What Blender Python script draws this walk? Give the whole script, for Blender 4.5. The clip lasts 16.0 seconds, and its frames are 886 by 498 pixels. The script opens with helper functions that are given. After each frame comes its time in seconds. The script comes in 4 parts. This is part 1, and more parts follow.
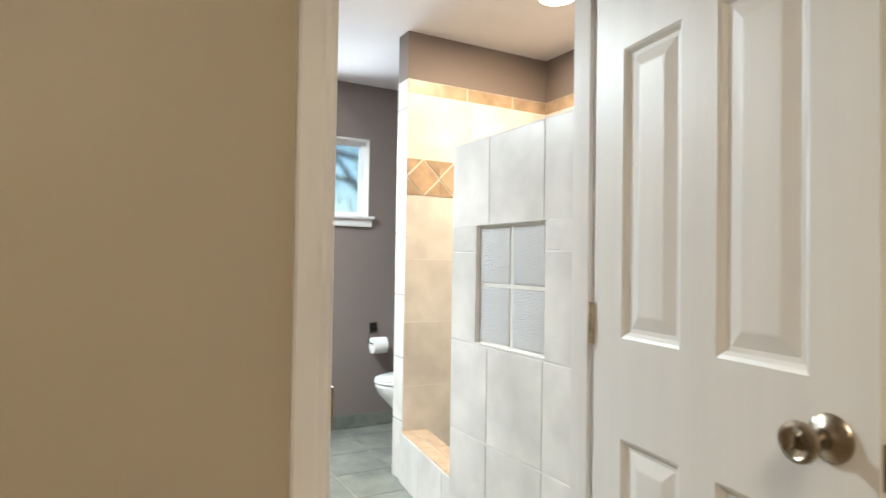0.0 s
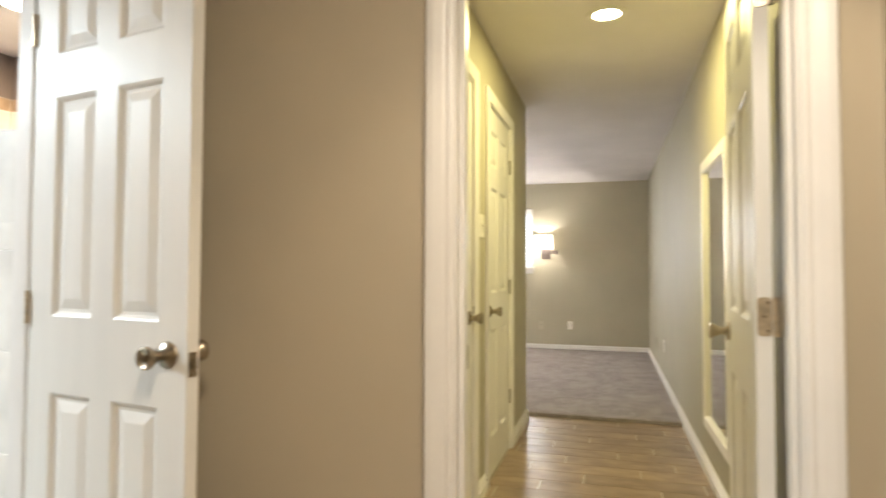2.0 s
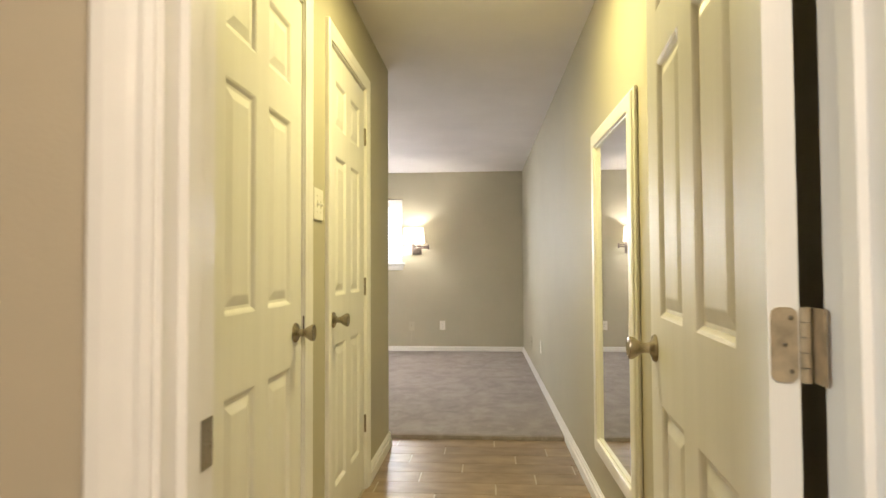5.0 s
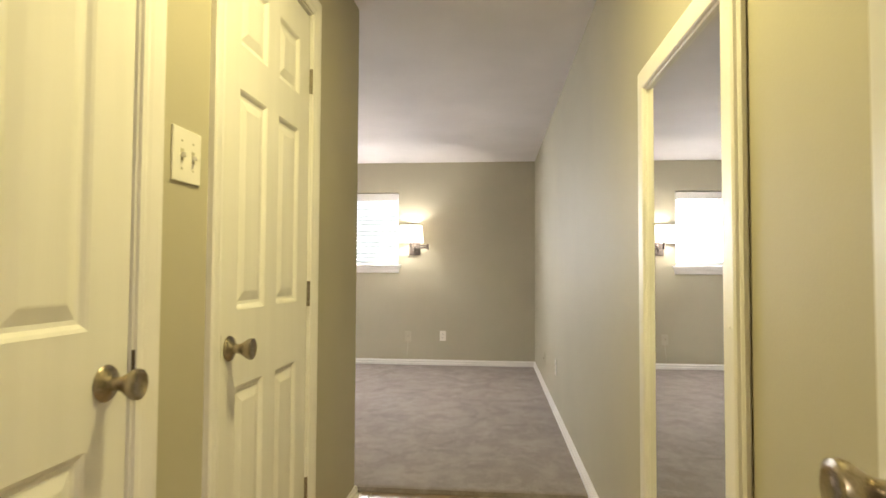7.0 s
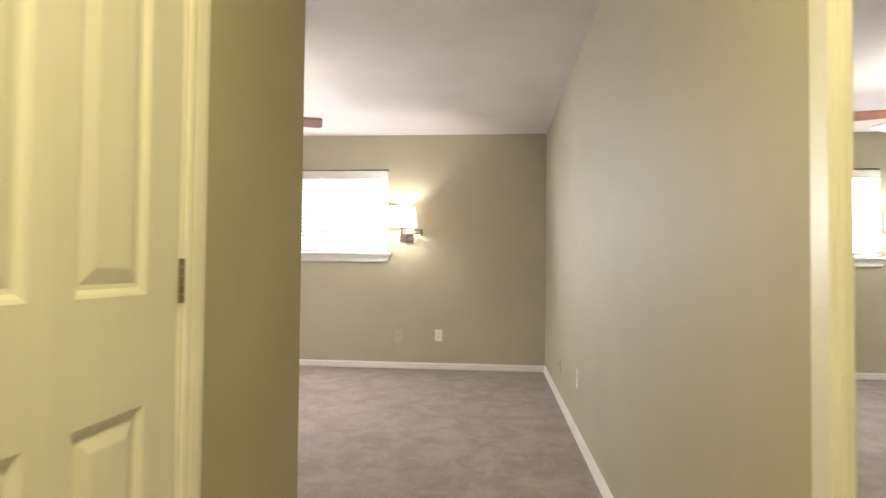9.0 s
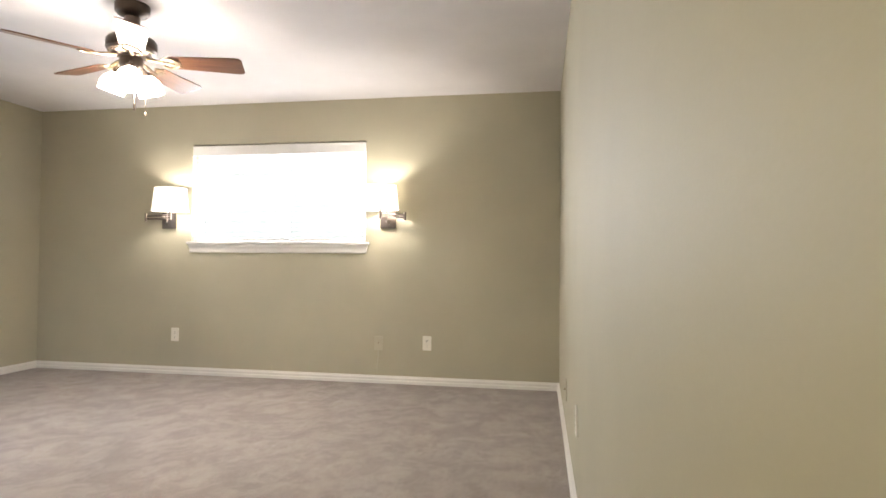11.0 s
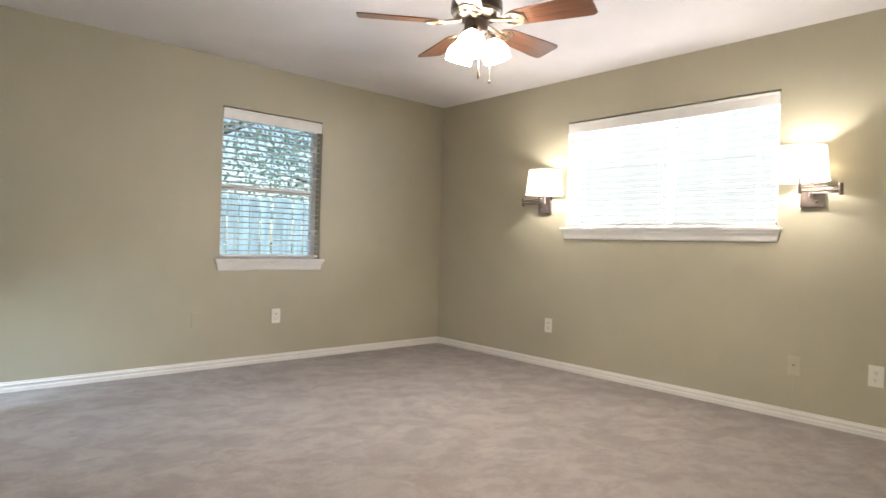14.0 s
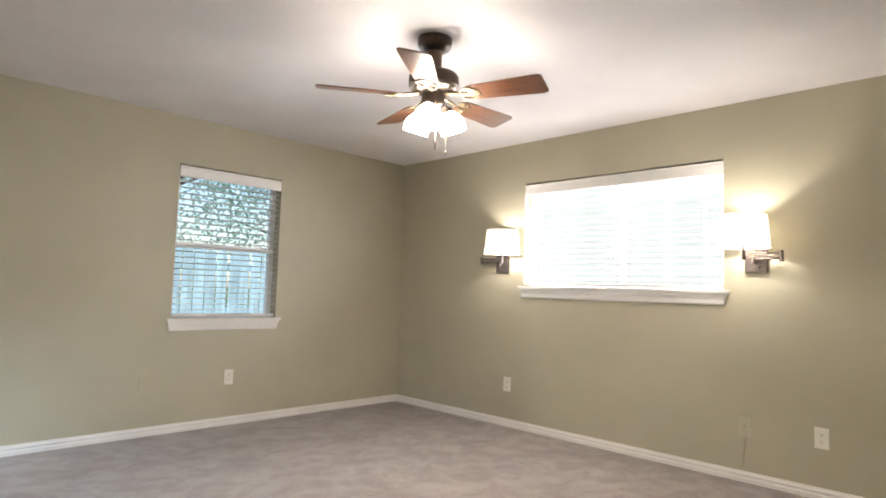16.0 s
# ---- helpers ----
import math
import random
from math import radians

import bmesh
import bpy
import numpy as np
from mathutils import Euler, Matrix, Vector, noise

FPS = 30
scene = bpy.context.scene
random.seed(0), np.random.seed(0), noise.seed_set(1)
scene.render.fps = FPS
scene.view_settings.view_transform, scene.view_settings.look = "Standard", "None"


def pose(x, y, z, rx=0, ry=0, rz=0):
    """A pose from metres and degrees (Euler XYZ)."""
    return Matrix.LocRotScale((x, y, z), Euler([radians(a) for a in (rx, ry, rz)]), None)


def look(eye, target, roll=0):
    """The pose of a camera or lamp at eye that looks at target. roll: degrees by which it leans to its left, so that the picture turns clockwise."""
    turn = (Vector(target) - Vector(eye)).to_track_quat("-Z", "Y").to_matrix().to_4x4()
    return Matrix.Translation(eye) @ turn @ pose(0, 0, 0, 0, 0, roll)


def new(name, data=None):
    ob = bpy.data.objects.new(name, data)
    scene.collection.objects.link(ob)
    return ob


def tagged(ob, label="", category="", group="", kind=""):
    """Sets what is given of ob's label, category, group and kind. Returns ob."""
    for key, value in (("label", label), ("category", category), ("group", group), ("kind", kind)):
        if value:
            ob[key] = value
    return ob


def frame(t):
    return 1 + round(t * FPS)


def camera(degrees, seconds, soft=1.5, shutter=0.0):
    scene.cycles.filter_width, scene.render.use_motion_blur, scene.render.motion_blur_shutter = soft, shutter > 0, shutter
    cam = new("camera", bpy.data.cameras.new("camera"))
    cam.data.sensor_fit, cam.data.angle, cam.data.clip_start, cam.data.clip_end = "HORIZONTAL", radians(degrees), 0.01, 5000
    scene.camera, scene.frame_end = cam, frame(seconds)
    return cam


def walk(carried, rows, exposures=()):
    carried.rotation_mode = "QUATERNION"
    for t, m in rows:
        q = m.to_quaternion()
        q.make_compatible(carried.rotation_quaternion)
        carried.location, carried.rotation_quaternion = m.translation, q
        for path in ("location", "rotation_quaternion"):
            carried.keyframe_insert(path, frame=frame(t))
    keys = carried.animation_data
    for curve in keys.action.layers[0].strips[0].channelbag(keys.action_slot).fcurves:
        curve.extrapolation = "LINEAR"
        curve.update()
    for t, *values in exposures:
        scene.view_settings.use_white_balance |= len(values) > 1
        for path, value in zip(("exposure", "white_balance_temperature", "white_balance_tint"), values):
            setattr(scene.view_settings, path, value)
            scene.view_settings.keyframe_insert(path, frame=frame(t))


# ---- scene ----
cam = camera(73.3, 16.0, shutter=0.5)
PATH = [
    (0, (1.033, 0.248, 1.149), (2.012, 1.992, 1.191), 0.9),
    (0.2, (0.978, 0.216, 1.147), (2.047, 1.905, 1.192), 1.3),
    (0.5, (0.929, 0.131, 1.143), (2.197, 1.677, 1.196), 1.5),
    (1, (0.848, -0.046, 1.151), (2.428, 1.179, 1.209), 1.1),
    (1.5, (0.723, -0.23, 1.144), (2.53, 0.625, 1.202), 0.9),
    (2, (0.701, -0.326, 1.125), (2.62, 0.232, 1.197), 0.2),
    (2.5, (0.725, -0.393, 1.14), (2.695, -0.057, 1.21), -0.2),
    (3, (0.809, -0.387, 1.14), (2.797, -0.182, 1.209), -0.6),
    (3.5, (0.965, -0.331, 1.132), (2.957, -0.163, 1.199), -0.5),
    (4, (1.119, -0.285, 1.13), (3.112, -0.13, 1.196), -0.5),
    (4.2, (1.177, -0.28, 1.124), (3.171, -0.139, 1.188), -0.3),
    (6.3, (2.094, -0.341, 1.107), (4.085, -0.161, 1.175), -0.1),
    (6.5, (2.189, -0.34, 1.094), (4.18, -0.16, 1.168), -0.0),
    (7, (2.404, -0.355, 1.104), (4.394, -0.164, 1.179), 0.3),
    (7.5, (2.557, -0.369, 1.093), (4.546, -0.17, 1.166), 0.7),
    (8, (2.808, -0.35, 1.076), (4.797, -0.152, 1.147), 0.4),
    (8.5, (3.042, -0.306, 1.067), (5.032, -0.12, 1.13), 0.6),
    (9, (3.342, -0.309, 1.058), (5.332, -0.116, 1.113), 0.6),
    (11.3, (4.715, -0.676, 1.022), (6.676, -0.282, 1.04), 0.5),
    (11.5, (4.834, -0.653, 1.061), (6.787, -0.222, 1.058), 0.5),
    (12, (5.019, -0.578, 1.097), (6.927, 0.021, 1.072), 0.6),
    (12.5, (5.148, -0.493, 1.04), (6.948, 0.379, 1.028), 1.0),
    (13, (5.227, -0.485, 1.026), (6.862, 0.666, 1.014), 1.3),
    (13.5, (5.263, -0.502, 1.033), (6.734, 0.853, 1.01), 1.4),
    (14, (5.327, -0.542, 1.012), (6.655, 0.953, 0.996), 1.7),
    (14.5, (5.318, -0.554, 1.035), (6.621, 0.963, 1.01), 1.8),
    (15, (5.307, -0.577, 1.059), (6.625, 0.926, 1.037), 1.8),
    (15.5, (5.304, -0.565, 1.093), (6.692, 0.873, 1.134), 1.9),
    (16, (5.333, -0.57, 1.12), (6.747, 0.838, 1.26), 1.8),
]
walk(cam, [(t, look(eye, target, roll)) for t, eye, target, roll in PATH], exposures=((0, 0.46), (0.5, 0.6), (1.0, 0.58), (1.5, 0.65), (2.0, 0.85), (3.0, 1.08), (4.0, 1.02), (6.5, 0.87), (9.0, 0.9), (11.5, 0.86), (13.0, 0.75), (14.0, 0.70), (16, 0.68)))

# ---- world, sun, large lights ----
world = bpy.data.worlds.new("world")
scene.world = world
world.use_nodes = True
wn = world.node_tree.nodes
sky = wn.new("ShaderNodeTexSky")
sky.sky_type, sky.sun_disc = "NISHITA", False
sky.sun_elevation, sky.sun_rotation = radians(41), radians(-119)
wn["Background"].inputs[1].default_value = 0.15
world.node_tree.links.new(sky.outputs[0], wn["Background"].inputs[0])

sun = new("sun", bpy.data.lights.new("sun", "SUN"))
sun.data.energy, sun.data.angle, sun.data.color = 5.0, radians(0.6), (1.0, 0.95, 0.88)
sun.matrix_world = look((-5.5, -3, 5.5), (0, 0, 0))


def point_light(name, at, watts, colour, radius):
    lamp = new(name, bpy.data.lights.new(name, "POINT"))
    lamp.data.energy, lamp.data.color, lamp.data.shadow_soft_size = watts, colour, radius
    lamp.location = at
    return lamp


def area_light(name, eye, target, watts, colour, w, h):
    lamp = new(name, bpy.data.lights.new(name, "AREA"))
    lamp.data.shape, lamp.data.size, lamp.data.size_y = "RECTANGLE", w, h
    lamp.data.energy, lamp.data.color = watts, colour
    lamp.matrix_world = look(eye, target)
    return lamp


CEIL = 2.37
HALL_LIGHT = (3.65, -0.29)
FAN = (7.33, 1.52)
SCONCES = ((0.632, 0.651, -1), (2.612, 2.487, 1))  # plate y, shade y, side of the elbow
SHOWER_LIGHT = (2.80, 2.36)
ENTRY_FILL = (0.55, -0.52)
CAN_LIGHT = (1.52, -0.44)
BATH_ADDED = (1.0, 3.3)
WARM = (1.0, 0.89, 0.79)
YELLOW = (1.0, 0.865, 0.37)


def disc_light(name, at, watts, colour, size):
    lamp = area_light(name, (*at, CEIL - 0.018), (*at, 0), watts, colour, size, size)
    lamp.data.shape = "DISK"


disc_light("shower_bulb", SHOWER_LIGHT, 20, (1.0, 0.80, 0.55), 0.15)
# Unseen bath lamp, added to throw cool light on the tiles and through the doorway.
disc_light("bath_added_lamp", BATH_ADDED, 84, (0.80, 0.93, 1.0), 0.25)
disc_light("hall_bulb", HALL_LIGHT, 12.2, YELLOW, 0.13)
# Soft fill added for the entry walls; no known fixture hangs here.
disc_light("entry_fill_lamp", ENTRY_FILL, 14.5, (1.0, 0.93, 0.80), 0.42)
can_bulb = new("can_bulb", bpy.data.lights.new("can_bulb", "SPOT"))
can_bulb.data.energy, can_bulb.data.color, can_bulb.data.shadow_soft_size = 23, (1.0, 0.82, 0.60), 0.05
can_bulb.data.spot_size, can_bulb.data.spot_blend = radians(102), 0.35
can_bulb.matrix_world = look((*CAN_LIGHT, CEIL - 0.02), (*CAN_LIGHT, 0))
for a in range(3):
    c, s = math.cos(radians(-26 + 120 * a)), math.sin(radians(-26 + 120 * a))
    point_light("fan_bulb", (FAN[0] + 0.102 * c, FAN[1] + 0.102 * s, 1.945), 6, WARM, 0.04)
for py, sy, side in SCONCES:
    point_light("sconce_bulb", (9.08, sy, 1.525), 8.5, (1.0, 0.93, 0.85), 0.03)
area_light("window_daylight_3", (2.31, 4.10, 1.72), (1.4, 1.2, 1.4), 12, (0.80, 0.92, 1.0), 0.5, 0.45)
door_daylight = area_light("doorway_daylight", (5.09, 3.19, 0.75), (6.3, 3.0, -0.5), 21, (0.60, 0.79, 1.0), 0.68, 1.3)
door_daylight.data.spread = radians(115)
area_light("window_daylight_1", (9.33, 1.615, 1.6), (5, 1.615, 1.4), 44, (0.95, 0.95, 1.0), 1.5, 0.75)
daylight = area_light("window_daylight_2", (7.45, 3.905, 1.40), (7.3, 0, 0.9), 4.5, (0.78, 0.91, 1.0), 0.8, 0.9)
daylight.data.spread = radians(105)

# ---- materials ----


def mat(name, colour, rough=0.6, metal=0.0, var=0.06, scale=6.0, bump=0.1, bscale=120.0, stretch=(1, 1, 1), spec=0.5, dark=None, island=0.0, obj=0.0, sheen=0.0, detail=4.0, tight=0.2, fleck=0.0):
    """A surface with tone variation at a large and a fine scale, and fine relief."""
    m = bpy.data.materials.new(name)
    m.use_nodes = True
    nt = m.node_tree
    n, l = nt.nodes, nt.links
    b = n["Principled BSDF"]
    b.inputs["Roughness"].default_value, b.inputs["Metallic"].default_value = rough, metal
    b.inputs["Specular IOR Level"].default_value = spec
    if sheen:
        b.inputs["Sheen Weight"].default_value = sheen
    tc, mp = n.new("ShaderNodeTexCoord"), n.new("ShaderNodeMapping")
    mp.inputs["Scale"].default_value = stretch
    l.new(tc.outputs["Object"], mp.inputs[0])
    vec = mp.outputs[0]
    if obj:
        info, add = n.new("ShaderNodeObjectInfo"), n.new("ShaderNodeVectorMath")
        mul = n.new("ShaderNodeMath")
        mul.operation, mul.inputs[1].default_value = "MULTIPLY", 37.0
        l.new(info.outputs["Random"], mul.inputs[0])
        l.new(mp.outputs[0], add.inputs[0])
        l.new(mul.outputs[0], add.inputs[1])
        vec = add.outputs[0]
    big, fine = n.new("ShaderNodeTexNoise"), n.new("ShaderNodeTexNoise")
    big.inputs["Scale"].default_value, big.inputs["Detail"].default_value = scale, detail
    fine.inputs["Scale"].default_value, fine.inputs["Detail"].default_value = bscale, 3
    l.new(vec, big.inputs["Vector"])
    l.new(vec, fine.inputs["Vector"])
    ramp = n.new("ShaderNodeMix")
    ramp.data_type = "RGBA"
    c = Vector(colour[:3])
    lo = Vector(dark) if dark else c * (1 - var * 2)
    hi = c * (1 + var)
    ramp.inputs[6].default_value, ramp.inputs[7].default_value = (*lo, 1), (*hi, 1)
    rr = n.new("ShaderNodeMapRange")
    rr.inputs[1].default_value, rr.inputs[2].default_value = 0.5 - tight, 0.5 + tight
    l.new(big.outputs[0], rr.inputs[0])
    l.new(rr.outputs[0], ramp.inputs[0])
    out = ramp.outputs[2]
    if obj or island:
        hsv = n.new("ShaderNodeHueSaturation")
        r2 = n.new("ShaderNodeMapRange")
        k = obj or island
        r2.inputs[3].default_value, r2.inputs[4].default_value = 1 - k, 1 + k
        if obj:
            l.new(info.outputs["Random"], r2.inputs[0])
        else:
            g = n.new("ShaderNodeNewGeometry")
            l.new(g.outputs["Random Per Island"], r2.inputs[0])
        l.new(r2.outputs[0], hsv.inputs["Value"])
        l.new(out, hsv.inputs["Color"])
        out = hsv.outputs[0]
    if fleck:
        speck, r4 = n.new("ShaderNodeHueSaturation"), n.new("ShaderNodeMapRange")
        r4.inputs[1].default_value, r4.inputs[2].default_value = 0.3, 0.7
        r4.inputs[3].default_value, r4.inputs[4].default_value = 1 - fleck, 1 + fleck
        l.new(fine.outputs[0], r4.inputs[0])
        l.new(r4.outputs[0], speck.inputs["Value"])
        l.new(out, speck.inputs["Color"])
        out = speck.outputs[0]
    l.new(out, b.inputs["Base Color"])
    r3 = n.new("ShaderNodeMapRange")
    spread = min(0.08, rough * 0.4)
    r3.inputs[3].default_value, r3.inputs[4].default_value = rough - spread, min(1, rough + spread)
    l.new(fine.outputs[0], r3.inputs[0])
    l.new(r3.outputs[0], b.inputs["Roughness"])
    if bump:
        bp = n.new("ShaderNodeBump")
        bp.inputs["Strength"].default_value, bp.inputs["Distance"].default_value = bump, 0.004
        l.new(fine.outputs[0], bp.inputs["Height"])
        l.new(bp.outputs[0], b.inputs["Normal"])
    return m


def glow(name, colour, strength):
    m = bpy.data.materials.new(name)
    m.use_nodes = True
    b = m.node_tree.nodes["Principled BSDF"]
    b.inputs["Base Color"].default_value = (*colour, 1)
    b.inputs["Emission Color"].default_value = (*colour, 1)
    b.inputs["Emission Strength"].default_value = strength
    return m


def glass(name, colour, rough, bump=0.0, scale=30.0):
    m = bpy.data.materials.new(name)
    m.use_nodes = True
    n, l = m.node_tree.nodes, m.node_tree.links
    b = n["Principled BSDF"]
    b.inputs["Base Color"].default_value = (*colour, 1)
    b.inputs["Transmission Weight"].default_value = 0.2 if bump else 1.0
    b.inputs["Roughness"].default_value = rough
    b.inputs["IOR"].default_value = 1.15 if bump else 1.08
    if bump:
        t, bp = n.new("ShaderNodeTexNoise"), n.new("ShaderNodeBump")
        t.inputs["Scale"].default_value, t.inputs["Detail"].default_value = scale, 2
        bp.inputs["Strength"].default_value, bp.inputs["Distance"].default_value = bump, 0.035
        l.new(t.outputs[0], bp.inputs["Height"])
        l.new(bp.outputs[0], b.inputs["Normal"])
    return m


SAGE = mat("sage_wall_paint", (0.453, 0.418, 0.312), 0.62, var=0.03, scale=1.6, bump=0.07, bscale=160)
TAN = mat("tan_wall_paint", (0.47, 0.405, 0.30), 0.6, var=0.03, scale=1.4, bump=0.08, bscale=160)
MAUVE = mat("taupe_wall_paint", (0.24, 0.195, 0.175), 0.6, var=0.03, scale=1.4, bump=0.16, bscale=160)
CEILING = mat("ceiling_white_paint", (0.775, 0.742, 0.75), 0.85, var=0.03, scale=2.0, bump=0.25, bscale=90)
TRIM = mat("white_trim_enamel", (0.79, 0.765, 0.735), 0.38, var=0.03, scale=4, bump=0.05, bscale=60)
DOORW = mat("white_door_enamel", (0.75, 0.73, 0.69), 0.42, var=0.02, scale=3, bump=0.12, bscale=46, stretch=(6, 6, 0.35))
NICKEL = mat("antique_nickel", (0.39, 0.335, 0.26), 0.27, 1.0, var=0.03, scale=12, bump=0.0, bscale=900)
HINGE = mat("worn_pale_hinge", (0.56, 0.47, 0.34), 0.34, 0.7, var=0.16, scale=40, bump=0.05)
BRONZE = mat("dark_bronze", (0.10, 0.075, 0.06), 0.34, 0.85, var=0.12, scale=20, bump=0.03)
GREYMETAL = mat("brushed_bronze_plate", (0.20, 0.165, 0.15), 0.34, 0.9, var=0.10, scale=30, bump=0.03)
BLACK = mat("black_iron", (0.02, 0.018, 0.018), 0.4, 0.6, var=0.1)
BRASS = mat("antique_brass", (0.27, 0.21, 0.14), 0.5, 1.0, var=0.08, scale=20, bump=0.02)
PLANK = mat("wood_look_tile", (0.325, 0.236, 0.155), 0.33, var=0.1, scale=7, bump=0.06, bscale=50, stretch=(1.8, 0.8, 1), dark=(0.225, 0.158, 0.102), obj=0.13, detail=7, tight=0.16)
GROUT = mat("grey_grout", (0.56, 0.50, 0.42), 0.85, var=0.1, scale=20)
SLATE = mat("slate_floor_tile", (0.22, 0.22, 0.19), 0.4, var=0.2, scale=6, bump=0.3, bscale=30, dark=(0.13, 0.14, 0.125), obj=0.12)
TILE = mat("stone_look_wall_tile", (0.76, 0.73, 0.68), 0.33, var=0.10, scale=5, bump=0.15, bscale=18, obj=0.05)
TILED = mat("tan_accent_tile", (0.50, 0.36, 0.24), 0.35, var=0.14, scale=12, bump=0.15, bscale=30, obj=0.10)
TGROUT = mat("pale_tile_grout", (0.84, 0.82, 0.78), 0.8, var=0.05)
WOOD = mat("walnut_blade", (0.185, 0.082, 0.044), 0.34, var=0.2, scale=5, bump=0.06, bscale=40, stretch=(0.7, 14, 1), dark=(0.11, 0.042, 0.02))
PLATE = mat("white_plastic", (0.80, 0.77, 0.70), 0.35, var=0.02)
ALMOND = mat("almond_plastic", (0.50, 0.47, 0.36), 0.45, var=0.03)
DARK = mat("dark_slot", (0.02, 0.02, 0.02), 0.6)
PORC = mat("white_porcelain", (0.82, 0.81, 0.79), 0.12, var=0.01, bump=0.0)
PAPER = mat("white_paper", (0.85, 0.84, 0.82), 0.9, var=0.02, bump=0.2)
BLIND = mat("white_faux_wood", (0.82, 0.80, 0.77), 0.45, var=0.02, bump=0.05)
VINYL = mat("white_vinyl_frame", (0.80, 0.80, 0.80), 0.35, var=0.02)
# Weathered boards; the blue cast of cool outdoor light is put into their colour.
FENCE = mat("weathered_fence_daylight_blue", (0.42, 0.62, 0.74), 0.85, var=0.15, scale=5, bump=0.4, bscale=40, stretch=(6, 6, 0.5), obj=0.15)
GRASS = mat("lawn", (0.09, 0.13, 0.045), 0.95, var=0.3, scale=3, bump=0.6, bscale=60)
BARK = mat("tree_bark", (0.12, 0.09, 0.07), 0.9, var=0.25, scale=10, bump=0.6, bscale=40)
LEAF = mat("tree_leaf", (0.12, 0.21, 0.15), 0.55, var=0.2, scale=3, bump=0.0, island=0.4)
SIDING = mat("pale_lap_siding", (0.40, 0.43, 0.42), 0.7, var=0.05, scale=3)
SHINGLE = mat("grey_roof_shingle", (0.14, 0.13, 0.12), 0.9, var=0.2, scale=8, bump=0.5, bscale=40)
MIRROR = mat("mirror_silver", (0.90, 0.91, 0.90), 0.004, 1.0, var=0.0, bump=0.0)


def carpet_pile():
    """Cut pile whose nap lies in patches, their shading painted as lighter and darker colour, with fine tuft rows."""
    m = bpy.data.materials.new("grey_beige_carpet")
    m.use_nodes = True
    n, l = m.node_tree.nodes, m.node_tree.links
    b = n["Principled BSDF"]
    b.inputs["Roughness"].default_value, b.inputs["Specular IOR Level"].default_value = 0.95, 0.1
    b.inputs["Sheen Weight"].default_value = 0.2
    tc = n.new("ShaderNodeTexCoord")

    def noise(scale, detail, rough, distort, lo, hi, stretch=(1, 1, 1), turn=0.0):
        mp, t, r = n.new("ShaderNodeMapping"), n.new("ShaderNodeTexNoise"), n.new("ShaderNodeMapRange")
        mp.inputs["Scale"].default_value = stretch
        mp.inputs["Rotation"].default_value = (0, 0, turn)
        t.inputs["Scale"].default_value, t.inputs["Detail"].default_value = scale, detail
        t.inputs["Roughness"].default_value, t.inputs["Distortion"].default_value = rough, distort
        r.inputs[1].default_value, r.inputs[2].default_value = lo, hi
        l.new(tc.outputs["Object"], mp.inputs[0])
        l.new(mp.outputs[0], t.inputs["Vector"])
        l.new(t.outputs[0], r.inputs[0])
        return r.outputs[0], t.outputs[0]

    def blend(kind, fac, a, c):
        x = n.new("ShaderNodeMix")
        x.data_type, x.blend_type = "RGBA", kind
        for k, v in ((0, fac), (6, a), (7, c)):
            if isinstance(v, (float, tuple)):
                x.inputs[k].default_value = v
            else:
                l.new(v, x.inputs[k])
        return x.outputs[2]
    large, _ = noise(1.7, 5, 0.65, 0.2, 0.38, 0.62)
    nap, _ = noise(5.5, 8, 0.74, 0.35, 0.43, 0.57, (1, 1.15, 1), 0.5)
    row, _ = noise(26, 3, 0.6, 0.2, 0.35, 0.65, (0.35, 2.2, 1), -0.6)
    tuft, height = noise(150, 3, 0.7, 0.0, 0.30, 0.70)
    c = blend("MIX", nap, (0.266, 0.226, 0.210, 1), (0.336, 0.292, 0.273, 1))
    c = blend("MULTIPLY", 1.0, c, blend("MIX", large, (0.92, 0.915, 0.91, 1), (1.07, 1.07, 1.07, 1)))
    c = blend("MULTIPLY", 1.0, c, blend("MIX", row, (0.97, 0.97, 0.97, 1), (1.03, 1.03, 1.03, 1)))
    c = blend("MULTIPLY", 1.0, c, blend("MIX", tuft, (0.80, 0.80, 0.80, 1), (1.15, 1.15, 1.15, 1)))
    l.new(c, b.inputs["Base Color"])
    bp = n.new("ShaderNodeBump")
    bp.inputs["Strength"].default_value, bp.inputs["Distance"].default_value = 0.8, 0.004
    l.new(height, bp.inputs["Height"])
    l.new(bp.outputs[0], b.inputs["Normal"])
    return m


CARPET = carpet_pile()
PANE = glass("window_glass", (1, 1, 1), 0.0)
BLOCK = glass("wavy_glass_block", (1.0, 1.0, 1.0), 0.14, 0.7, 34)
BATHPANE = glass("frosted_bath_glass", (0.82, 0.96, 1.0), 0.22)
FROST = glow("lit_frosted_glass", (1.0, 0.90, 0.79), 36.0)
CANLIT = glow("lit_lamp_lens", (1.0, 0.90, 0.55), 14.0)
CANBATH = glow("lit_bath_lens", (1.0, 0.86, 0.66), 14.0)

SHADE = bpy.data.materials.new("cream_linen_shade")
SHADE.use_nodes = True
_n, _l = SHADE.node_tree.nodes, SHADE.node_tree.links
_t, _d, _x = _n.new("ShaderNodeBsdfTranslucent"), _n["Principled BSDF"], _n.new("ShaderNodeMixShader")
_t.inputs[0].default_value = (0.94, 0.91, 0.84, 1)
_d.inputs["Base Color"].default_value = (0.86, 0.84, 0.78, 1)
_d.inputs["Roughness"].default_value = 0.9
_x.inputs[0].default_value = 0.5
_l.new(_d.outputs[0], _x.inputs[1])
